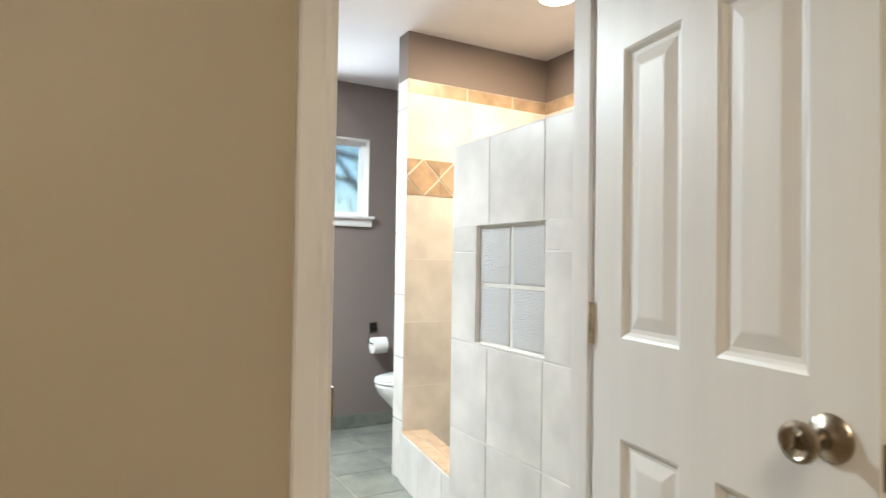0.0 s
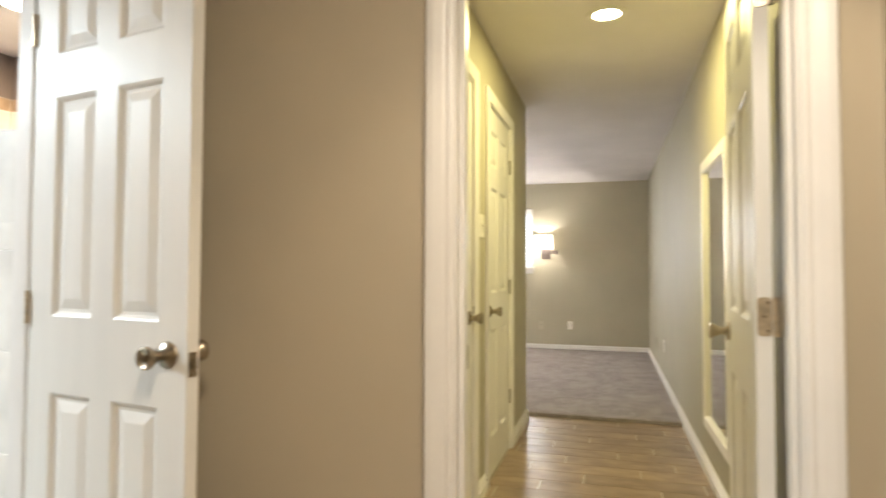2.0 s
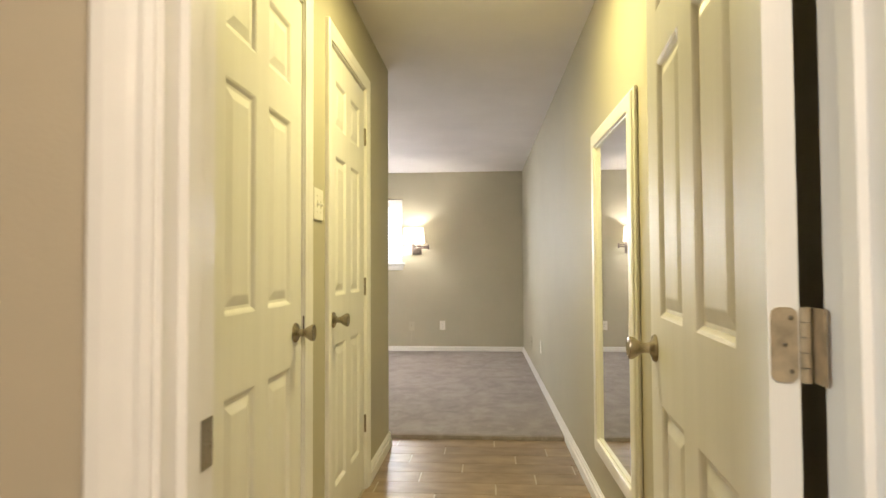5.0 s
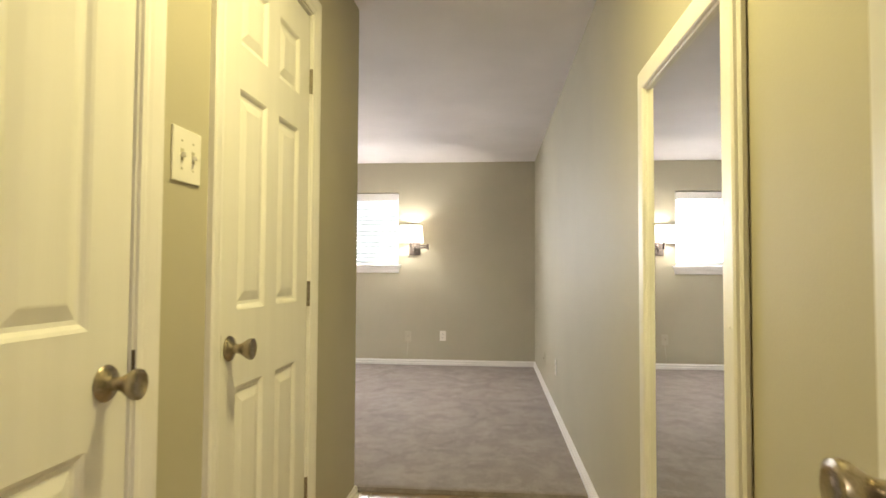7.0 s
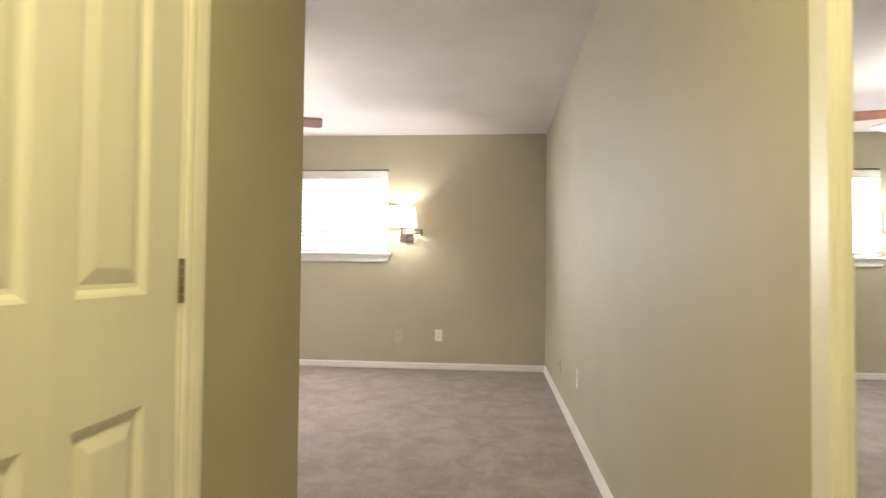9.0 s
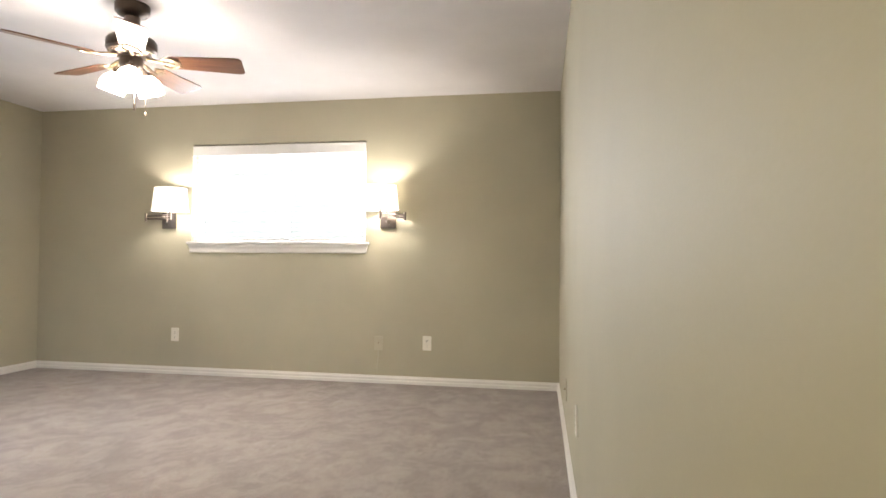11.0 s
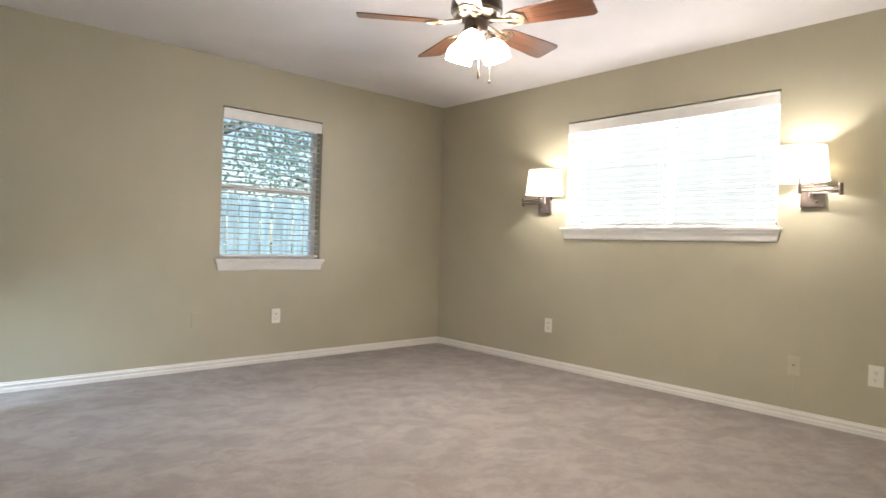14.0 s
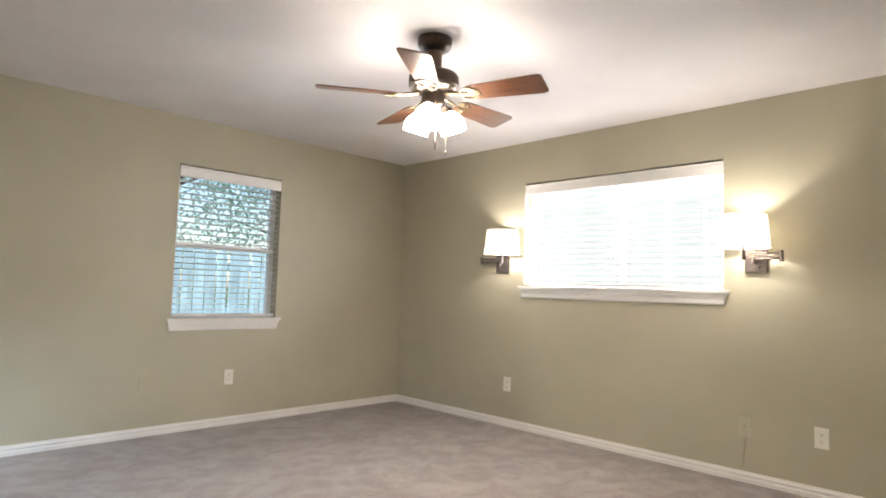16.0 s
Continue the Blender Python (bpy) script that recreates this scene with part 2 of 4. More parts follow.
_l.new(_t.outputs[0], _x.inputs[2])
_l.new(_x.outputs[0], _n["Material Output"].inputs[0])

_n, _l = LEAF.node_tree.nodes, LEAF.node_tree.links
_t, _x = _n.new("ShaderNodeBsdfTranslucent"), _n.new("ShaderNodeMixShader")
_t.inputs[0].default_value = (0.64, 0.86, 0.76, 1)
_x.inputs[0].default_value = 0.5
_l.new(_n["Principled BSDF"].outputs[0], _x.inputs[1])
_l.new(_t.outputs[0], _x.inputs[2])
_l.new(_x.outputs[0], _n["Material Output"].inputs[0])

# ---- mesh helpers ----


def finish(name, bm, material, smooth=False):
    bmesh.ops.recalc_face_normals(bm, faces=bm.faces)
    me = bpy.data.meshes.new(name)
    bm.to_mesh(me)
    bm.free()
    me.materials.append(material)
    if smooth:
        for p in me.polygons:
            p.use_smooth = True
        me.set_sharp_from_angle(angle=radians(40))
    return me


def part(name, bm, material, parent, label="", smooth=False, at=None, mesh=None):
    ob = new(name, mesh or finish(name, bm, material, smooth))
    ob.parent = parent
    if at is not None:
        ob.matrix_basis = at
    return tagged(ob, label)


def thing(name, m, label, category, group=""):
    ob = new(name)
    ob.empty_display_size = 0.1
    ob.matrix_basis = m
    return tagged(ob, label, category, group)


def structure(name, bm, material, label="", category="", smooth=False):
    ob = new(name, finish(name, bm, material, smooth))
    return tagged(ob, label, category, kind="structure")


def box(bm, x0, x1, y0, y1, z0, z1, bevel=0.0):
    m = Matrix.Translation(((x0 + x1) / 2, (y0 + y1) / 2, (z0 + z1) / 2)) @ Matrix.Diagonal((abs(x1 - x0), abs(y1 - y0), abs(z1 - z0), 1))
    vs = bmesh.ops.create_cube(bm, size=1, matrix=m)["verts"]
    if bevel:
        es = list({e for v in vs for e in v.link_edges})
        bmesh.ops.bevel(bm, geom=es, offset=bevel, segments=2, affect="EDGES", profile=0.6)
    return bm


def boxed(*a, bevel=0.0):
    return box(bmesh.new(), *a, bevel=bevel)


def lathe(bm, profile, m=Matrix(), segs=28):
    """profile: (radius, height) pairs, turned about local z."""
    rings = []
    for r, h in profile:
        if r < 1e-5:
            rings.append([bm.verts.new(m @ Vector((0, 0, h)))])
        else:
            rings.append([bm.verts.new(m @ Vector((r * math.cos(2 * math.pi * i / segs), r * math.sin(2 * math.pi * i / segs), h))) for i in range(segs)])
    for a, b in zip(rings, rings[1:]):
        for i in range(segs):
            j = (i + 1) % segs
            q = [a[i % len(a)], a[j % len(a)], b[j % len(b)], b[i % len(b)]]
            q = list(dict.fromkeys(q))
            if len(q) > 2:
                bm.faces.new(q)
    return bm


def tube(bm, pts, r, segs=8):
    """A round bar through the points."""
    pts = [Vector(p) for p in pts]
    rings = []
    for i, p in enumerate(pts):
        d = (pts[min(i + 1, len(pts) - 1)] - pts[max(i - 1, 0)]).normalized()
        q = d.to_track_quat("Z", "Y").to_matrix()
        rr = r[i] if isinstance(r, (list, tuple)) else r
        rings.append([bm.verts.new(p + q @ Vector((rr * math.cos(2 * math.pi * k / segs), rr * math.sin(2 * math.pi * k / segs), 0))) for k in range(segs)])
    for a, b in zip(rings, rings[1:]):
        for k in range(segs):
            bm.faces.new([a[k], a[(k + 1) % segs], b[(k + 1) % segs], b[k]])
    bm.faces.new(rings[0])
    bm.faces.new(rings[-1])
    return bm


def sweep(bm, paths, closed=False):
    """Joins equal rings of points, one ring per station along a path."""
    rings = [[bm.verts.new(p) for p in ring] for ring in paths]
    pairs = list(zip(rings, rings[1:]))
    if closed:
        pairs.append((rings[-1], rings[0]))
    for a, b in pairs:
        for k in range(len(a)):
            j = (k + 1) % len(a)
            bm.faces.new([a[k], a[j], b[j], b[k]])
    if not closed:
        bm.faces.new(rings[0])
        bm.faces.new(rings[-1])
    return bm


def wall(name, along, f0, f1, a0, a1, material, openings=(), label="", z1=CEIL, z0=0.0):
    """A wall along 'x' or 'y' between two faces f0, f1, with openings (start, end, bottom, top)."""
    bm = bmesh.new()

    def put(a, b, c, d):
        if b - a > 1e-4 and d - c > 1e-4:
            box(bm, a, b, f0, f1, c, d) if along == "x" else box(bm, f0, f1, a, b, c, d)
    at = a0
    for s, e, lo, hi in sorted(openings):
        put(at, s, z0, z1)
        put(s, e, z0, lo)
        put(s, e, hi, z1)
        at = e
    put(at, a1, z0, z1)
    return structure(name, bm, material, label, "wall")


BASE_PROFILE = ((0, 0), (0.017, 0), (0.017, 0.050), (0.009, 0.054), (0.009, 0.064), (0.014, 0.067), (0.013, 0.074), (0.006, 0.079), (0.005, 0.087), (0, 0.089))
CASE_PROFILE = ((0, 0), (0, 0.009), (0.008, 0.012), (0.016, 0.011), (0.024, 0.014), (0.044, 0.018), (0.058, 0.018), (0.062, 0.014), (0.062, 0))


def baseboard(p0, p1, normal):
    """A stepped skirting from p0 to p1 (x, y) on the wall that faces normal."""
    n = Vector((*normal, 0))
    rings = [[Vector((*p, 0)) + n * d + Vector((0, 0, z)) for d, z in BASE_PROFILE] for p in (p0, p1)]
    structure("baseboard", sweep(bmesh.new(), rings), TRIM, "white painted wooden baseboard with a stepped top", "baseboard")


def casing(along, face, side, a0, a1, top, parent=None, w=1.0):
    """A mitred moulded casing round a door opening on the wall face; side is +1 or -1, the way it faces."""
    def at(a, d, z):
        return Vector((a, face + side * d, z)) if along == "x" else Vector((face + side * d, a, z))
    rings = [[at(a0 - u * w, d, 0) for u, d in CASE_PROFILE], [at(a0 - u * w, d, top + u) for u, d in CASE_PROFILE],
             [at(a1 + u * w, d, top + u) for u, d in CASE_PROFILE], [at(a1 + u * w, d, 0) for u, d in CASE_PROFILE]]
    return structure("door_casing", sweep(bmesh.new(), rings), TRIM, "white painted moulded wooden door casing", "trim")


def jamb(along, f0, f1, a0, a1, top, stop):
    """The lining of a door opening, with its stop strip centred at 'stop'."""
    bm = bmesh.new()
    t = 0.014
    for u0, u1, z0, z1 in ((a0 - 0.001, a0 + t, 0, top), (a1 - t, a1 + 0.001, 0, top), (a0 + t, a1 - t, top - t, top)):
        box(bm, u0, u1, f0, f1, z0, z1) if along == "x" else box(bm, f0, f1, u0, u1, z0, z1)
    s = 0.012
    for u0, u1, z0, z1 in ((a0 + t, a0 + t + s, 0, top - t), (a1 - t - s, a1 - t, 0, top - t), (a0 + t + s, a1 - t - s, top - t - s, top - t)):
        box(bm, u0, u1, stop - 0.016, stop + 0.016, z0, z1, 0.002) if along == "x" else box(bm, stop - 0.016, stop + 0.016, u0, u1, z0, z1, 0.002)
    return structure("door_jamb", bm, TRIM, "white painted wooden door jamb with stop", "trim")


# ---- things: doors ----


def panel_mesh(w, h, t=0.035):
    """A moulded raised panel, both faces, in the x-z plane, centred in y at -t/2."""
    bm = bmesh.new()
    for sgn, face in ((1, 0.0), (-1, -t)):
        rings = []
        for inset, depth in ((0, 0), (0.006, 0.003), (0.013, 0.0095), (0.021, 0.0105), (0.046, 0.003), (0.05, 0.0025)):
            y = face - sgn * depth
            rings.append([bm.verts.new((x, y, z)) for x, z in ((inset, inset), (w - inset, inset), (w - inset, h - inset), (inset, h - inset))])
        for a, b in zip(rings, rings[1:]):
            for k in range(4):
                bm.faces.new([a[k], a[(k + 1) % 4], b[(k + 1) % 4], b[k]])
        bm.faces.new(rings[-1])
    return finish("panel", bm, DOORW)


def add_knob(parent, x, z, thick, privacy=False, both=True):
    rose = ((0, 0), (0.032, 0), (0.033, 0.003), (0.029, 0.008), (0.019, 0.011), (0.0135, 0.016))
    grip = ((0.0125, 0.014), (0.0120, 0.026), (0.0135, 0.033), (0.019, 0.042), (0.0255, 0.052), (0.0275, 0.058), (0.0265, 0.064), (0.021, 0.066), (0.017, 0.063), (0.0, 0.062))
    for sgn, y in ((1, 0.0), (-1, -thick))[:2 if both else 1]:
        m = pose(x, y, z, -90 * sgn)
        k = part("knob", lathe(bmesh.new(), grip, m), NICKEL, parent, "antique nickel door knob", True)
        part("rose", lathe(bmesh.new(), rose, m), NICKEL, k, "", True)
        if privacy:
            part("turn_button", box(bmesh.new(), x - 0.002, x + 0.002, y + sgn * 0.060, y + sgn * 0.069, z - 0.008, z + 0.008, 0.001), NICKEL, k)


def hinge_leaf(z, w=0.030, h=0.089, r=0.010):
    """A rounded hinge leaf let into the edge of a door, at height z."""
    rim = []
    for cy, cz, a0 in ((-r, h / 2 - r, 0), (-w + r, h / 2 - r, 90), (-w + r, -h / 2 + r, 180), (-r, -h / 2 + r, 270)):
        for k in range(4):
            a = radians(a0 + 30 * k)
            rim.append((cy + r * math.cos(a), z + cz + r * math.sin(a)))
    return sweep(bmesh.new(), [[Vector((x, y - 0.0025, q)) for y, q in rim] for x in (-0.0025, 0.001)])


def six_panel_door(name, m, w, label, knob=True, hinge_side=1, latch=True, privacy=False, hinges=True, both=True, hinge_metal=None, jamb_leaf=False, knob_z=0.905, height=2.02, floor_gap=0.012):
    """Root at the hinge's foot; the leaf runs along local +x, faces at y=0 and y=-0.035."""
    d = thing(name, m, label, "door")
    t = 0.035
    sw, cw = 0.105 * w / 0.71 + 0.005, 0.085 * w / 0.71 + 0.01
    pw = (w - 2 * sw - cw) / 2
    rows = ((0.215, 0.80), (1.0, 1.588), (1.706, 1.905))
    bm = bmesh.new()
    for x0, x1 in ((0, sw), (sw + pw, sw + pw + cw), (w - sw, w)):
        box(bm, x0, x1, -t, 0, floor_gap, height)
    for z0, z1 in ((floor_gap, rows[0][0]), (rows[0][1], rows[1][0]), (rows[1][1], rows[2][0]), (rows[2][1], height)):
        for x0 in (sw, sw + pw + cw):
            box(bm, x0, x0 + pw, -t, 0, z0, z1)
    part("leaf", bm, DOORW, d, "white painted door leaf")
    for lo, hi in rows:
        me = panel_mesh(pw, hi - lo)
        for x0 in (sw, sw + pw + cw):
            part("panel", None, None, d, at=pose(x0, 0, lo), mesh=me)
    if knob:
        add_knob(d, w - 0.062, knob_z, t, privacy, both)
    if latch:
        part("latch_plate", boxed(w - 0.001, w + 0.002, -0.030, -0.006, 0.876, 0.934, bevel=0.0008), NICKEL, d, "antique brass latch plate")
        part("latch_bolt", boxed(w + 0.001, w + 0.011, -0.024, -0.012, 0.894, 0.914, bevel=0.003), NICKEL, d)
    if hinges:
        for z in (0.331, 1.022, 1.787):
            metal = hinge_metal or HINGE
            h = part("hinge", hinge_leaf(z), metal, d, "worn brass butt hinge")
            if jamb_leaf:
                part("jamb_leaf", boxed(-0.036, -0.004, -0.050, -0.0475, z - 0.0445, z + 0.0445, bevel=0.001), metal, h)
            for dy, dz in ((0.010, 0.032), (0.017, 0.0), (0.010, -0.032)):
                part("screw", lathe(bmesh.new(), ((0, 0.0036), (0.0025, 0.0034), (0.0034, 0.0024), (0.0034, 0.001)), pose(0, -0.035 + dy if hinge_side < 0 else -dy, z + dz, 0, -90), 10), NICKEL, h)
            for k in range(5):
                z0 = z - 0.045 + k * 0.018
                part("knuckle", lathe(bmesh.new(), ((0, z0 + 0.0005), (0.006, z0 + 0.0005), (0.006, z0 + 0.0175), (0, z0 + 0.0175)), pose(-0.004, hinge_side * 0.005 - (0 if hinge_side > 0 else t), 0), 10), hinge_metal or HINGE, h)
    return d


# ---- structure ----
CASED = "white six-panel door"
floor_hall = structure("floor_hall", boxed(-1.3, 5.375, -0.96, 1.335, -0.10, -0.004), GROUT, "brown wood-look plank tile floor with pale joints", "floor")
carpet = structure("floor_bedroom", boxed(5.375, 9.40, -0.86, 4.05, -0.10, 0.027, bevel=0.022), CARPET, "grey-beige cut-pile bedroom carpet", "floor")
floor_bath = structure("floor_bath", boxed(-1.3, 3.45, 1.335, 4.25, -0.10, -0.004), GROUT, "grey-green slate-look bathroom tile floor", "floor")
structure("ceiling", boxed(-1.42, 9.45, -1.0, 4.30, CEIL, CEIL + 0.12), CEILING, "white lightly textured ceiling", "ceiling")

def south(x):
    """The inner face of the slightly skewed south wall."""
    return -0.750 - (9.262 - x) * 0.0122


SOUTH_TURN = math.degrees(math.atan(0.0122))
bm = bmesh.new()
sweep(bm, [[Vector((x, south(x), z)) for z in (0, CEIL)] + [Vector((x, -0.97, z)) for z in (CEIL, 0)] for x in (2.195, 9.40)])
structure("wall_hall_south", bm, SAGE, "sage green painted wall with soft sheen", "wall")
wall("wall_hall_north", "x", 0.328, 0.443, 2.195, 5.20, SAGE, ((2.742, 3.470, 0, 2.045), (3.789, 4.493, 0, 2.045)), "sage green hall wall with two closet doors")
wall("wall_bedroom_west", "y", 5.085, 5.20, 0.443, 4.05, SAGE, ((2.78, 3.55, 0, 2.045),), label="sage green bedroom wall")
W1 = (0.827, 2.403, 1.168, 2.020)
W2 = (7.05, 7.90, 0.846, 2.010)
wall("wall_bedroom_east", "y", 9.262, 9.40, -0.752, 4.05, SAGE, (W1,), "sage green bedroom wall with a wide window")
wall("wall_bedroom_north", "x", 3.935, 4.07, 5.20, 9.262, SAGE, (W2,), "sage green bedroom wall with a tall window")
wall("wall_entry_east", "y", 2.08, 2.137, -0.843, 1.22, TAN, ((-0.70, 0.055, 0, 2.045),), "tan painted wall round the hall doorway")
wall("wall_hall_west", "y", 2.137, 2.195, -0.97, 0.443, SAGE, ((-0.70, 0.055, 0, 2.045),), "sage green wall end of the hall")
wall("wall_entry_south", "x", -0.96, -0.843, -1.3, 2.137, TAN, label="tan painted wall")
wall("wall_entry_west", "y", -1.42, -1.3, -0.96, 4.25, TAN, label="tan painted wall")
wall("wall_entry_north", "x", 1.22, 1.278, -1.3, 2.137, TAN, ((1.352, 2.012, 0, 2.045),), "tan painted wall round the bathroom doorway")
wall("wall_bath_south", "x", 1.278, 1.335, -1.3, 3.45, MAUVE, ((1.352, 2.012, 0, 2.045),), "taupe painted bathroom wall")
BW = (2.02, 2.605, 1.445, 1.99)
wall("wall_bath_north", "x", 4.12, 4.25, -1.3, 3.45, MAUVE, (BW,), "taupe painted bathroom wall with a small window")
wall("wall_bath_west", "y", 0.03, 0.15, 1.335, 4.12, MAUVE, label="taupe painted bathroom wall")
wall("wall_closet_north", "x", 4.05, 4.17, 3.45, 5.20, SAGE, label="plain closet wall")
wall("wall_bath_east", "y", 3.316, 3.45, 1.335, 4.12, MAUVE, label="taupe painted bathroom wall")
shower_wall = wall("wall_shower", "x", 3.075, 3.19, 2.392, 3.316, MAUVE, label="taupe shower wall with beige stone-look tiles")
pony = wall("wall_pony", "y", 2.159, 2.28, 1.335, 2.176, TGROUT, ((1.632, 2.012, 0.868, 1.276),), "low tiled shower wall with a glass block window", z1=1.578)

# skirting
for p0, p1, nn in (((5.20, 0.4), (5.20, 2.715), (1, 0)), ((5.20, 3.615), (5.20, 3.935), (1, 0)), ((5.20, 3.935), (5.70, 3.935), (0, -1)), ((2.2, south(2.2)), (9.262, south(9.262)), (0, 1)), ((4.56, 0.328), (5.215, 0.328), (0, -1)), ((3.535, 0.328), (3.724, 0.328), (0, -1)),
                   ((2.21, 0.328), (2.677, 0.328), (0, -1)), ((9.262, -0.752), (9.262, 3.935), (-1, 0)), ((5.70, 3.935), (9.262, 3.935), (0, -1)),
                   ((2.08, 0.12), (2.08, 1.22), (-1, 0)), ((-1.3, 1.22), (1.288, 1.22), (0, -1)), ((-1.3, -0.843), (2.08, -0.843), (0, 1)), ((5.20, 0.315), (5.20, 0.43), (1, 0))):
    baseboard(p0, p1, nn)

# door openings
jamb("y", 2.078, 2.197, -0.70, 0.055, 2.045, 2.125)
casing("y", 2.08, -1, -0.694, 0.049, 2.039, w=1.1)
casing("y", 2.195, 1, -0.694, 0.049, 2.039, w=0.95)
jamb("x", 1.218, 1.337, 1.352, 2.012, 2.045, 1.285)
casing("x", 1.22, -1, 1.358, 2.008, 2.039)
casing("x", 1.335, 1, 1.358, 2.006, 2.039)
jamb("x", 0.326, 0.445, 2.742, 3.470, 2.045, 0.40)
casing("x", 0.328, -1, 2.750, 3.462, 2.037)
jamb("x", 0.326, 0.445, 3.789, 4.493, 2.045, 0.40)
casing("x", 0.328, -1, 3.797, 4.485, 2.037)
jamb("y", 5.083, 5.202, 2.78, 3.55, 2.045, 5.13)
casing("y", 5.20, 1, 2.786, 3.544, 2.039)
structure("closet_side", boxed(4.2, 4.26, 0.66, 4.05, 0, CEIL), SAGE, "closed wall behind the bedroom door", "wall")
six_panel_door("bedroom_door", pose(5.215, 2.80, 0, 0, 0, 66.2), 0.745, "white six-panel bedroom door standing ajar", hinge_side=-1, knob=False)
structure("closet_back", boxed(2.2, 5.085, 0.60, 0.66, 0, CEIL), SAGE, "closed wall behind the closet doors", "wall")

six_panel_door("bathroom_door", pose(1.988, 1.208, 0, 0, 0, -99.3), 0.60, "white six-panel bathroom door standing open", hinge_side=-1, privacy=True, knob_z=0.925)
six_panel_door("hall_door", pose(2.222, -0.634, 0, 0, 0, -5.0), 0.775, "white six-panel door standing open against the hall wall", hinge_side=-1, both=False, knob_z=0.922, jamb_leaf=True)
six_panel_door("closet_door", pose(3.4535, 0.332, 0, 0, 0, 0) @ pose(-0.695, 0, 0) @ Matrix.Diagonal((1, -1, 1, 1)), 0.695, "closed white six-panel closet door with nickel knob", hinge_side=1, latch=False, hinges=False)
six_panel_door("linen_closet_door", pose(4.476, 0.332, 0, 0, 0, 180), 0.67, "closed narrow white six-panel linen closet door", hinge_side=1, latch=False, hinge_metal=NICKEL)

# strike plates set in the jambs
part("strike_plate", boxed(1.3655, 1.3685, 1.214, 1.246, 0.875, 0.935), NICKEL, bpy.data.objects["door_jamb.001"], "antique brass strike plate")
part("strike_plate", boxed(2.165, 2.193, 0.0395, 0.0415, 0.875, 0.935), NICKEL, bpy.data.objects["door_jamb"], "antique brass strike plate")

part("strike_plate", boxed(3.798, 3.806, 0.3225, 0.3255, 0.885, 0.945), BRONZE, bpy.data.objects["door_jamb.003"], "dark strike plate")
part("strike_plate", boxed(3.4545, 3.4615, 0.3225, 0.3255, 0.885, 0.955), BRONZE, bpy.data.objects["door_jamb.002"], "dark strike plate")

# ---- hall ----


def lean_frame():
    """The tall wall mirror with its moulded white frame."""
    x0, x1, z0, z1 = 3.560, 4.333, 0.258, 1.742
    y = south((x0 + x1) / 2)
    r = thing("wall_mirror", pose((x0 + x1) / 2, y, z0, 0, 0, SOUTH_TURN), "tall mirror in a white moulded wooden frame hung on the wall", "mirror")
    w, h = x1 - x0, z1 - z0
    prof = ((0.004, 0), (0, 0.004), (0, 0.012), (0.006, 0.016), (0.012, 0.015), (0.014, 0.021), (0.022, 0.024), (0.070, 0.024), (0.074, 0.021), (0.074, 0.014), (0.080, 0.012), (0.080, 0.002))
    rings = []
    for sx, sz in ((-1, 0), (-1, 1), (1, 1), (1, 0)):
        rings.append([Vector((sx * (w / 2 - u), d + 0.001, (h - u) if sz else u)) for u, d in prof])
    part("frame", sweep(bmesh.new(), rings, True), TRIM, r, "white painted moulded frame")
    part("mirror_glass", boxed(-w / 2 + 0.076, w / 2 - 0.076, 0.003, 0.007, 0.076, h - 0.076), MIRROR, r, "silvered mirror glass")
    for k in range(3):
        for sx in (-1, 1):
            part("screw", lathe(bmesh.new(), ((0.004, 0), (0.004, 0.002), (0, 0.003)), pose(sx * (w / 2 - 0.040), 0.0235, 0.12 + k * (h - 0.24) / 2, -90), 10), TRIM, r)


lean_frame()


def toggle_switch():
    r = thing("light_switch", pose(3.632, 0.328, 1.351, 0, 0, 180), "white two-gang toggle light switch plate on the wall", "light switch")
    part("plate", boxed(-0.058, 0.058, 0.0, 0.006, -0.058, 0.058, bevel=0.0025), PLATE, r)
    for x in (-0.023, 0.023):
        part("slot", boxed(x - 0.006, x + 0.006, 0.005, 0.0068, -0.013, 0.013), ALMOND, r)
        part("toggle", box(bmesh.new(), x - 0.004, x + 0.004, 0.004, 0.018, -0.006, 0.005, 0.0015), PLATE, r)
        for z in (-0.03, 0.03):
            part("screw", lathe(bmesh.new(), ((0.003, 0.006), (0.003, 0.0068), (0, 0.007)), pose(x, 0, z, -90), 8), ALMOND, r)


toggle_switch()


def downlight(name, x, y, lens, label, r=0.085):
    d = thing(name, pose(x, y, CEIL), label, "ceiling light")
    part("trim_ring", lathe(bmesh.new(), ((r - 0.02, 0.0), (r - 0.018, -0.006), (r, -0.008), (r + 0.012, -0.004), (r + 0.014, 0.0))), TRIM, d, "white trim ring", True)
    part("lens", lathe(bmesh.new(), ((r - 0.018, -0.001), (r - 0.02, -0.004), (r * 0.5, -0.010), (0, -0.012))), lens, d, "glowing lamp lens", True)
    return d


downlight("hall_ceiling_light", *HALL_LIGHT, CANLIT, "round flush hall ceiling light, switched on")
downlight("shower_ceiling_light", *SHOWER_LIGHT, CANBATH, "round flush shower ceiling light, switched on", 0.10)
# Out-of-view disc added to hold the cool bath lamp.
downlight("bath_added_fixture", *BATH_ADDED, CANBATH, "unseen round flush light added for the cool bathroom light", 0.14)
# Unseen disc that carries the added entry fill.
downlight("entry_fill_fixture", *ENTRY_FILL, CANBATH, "unseen round flush light added as soft fill for the entry", 0.22)
downlight("entry_can_light", *CAN_LIGHT, CANBATH, "small recessed ceiling can light, switched on", 0.075)


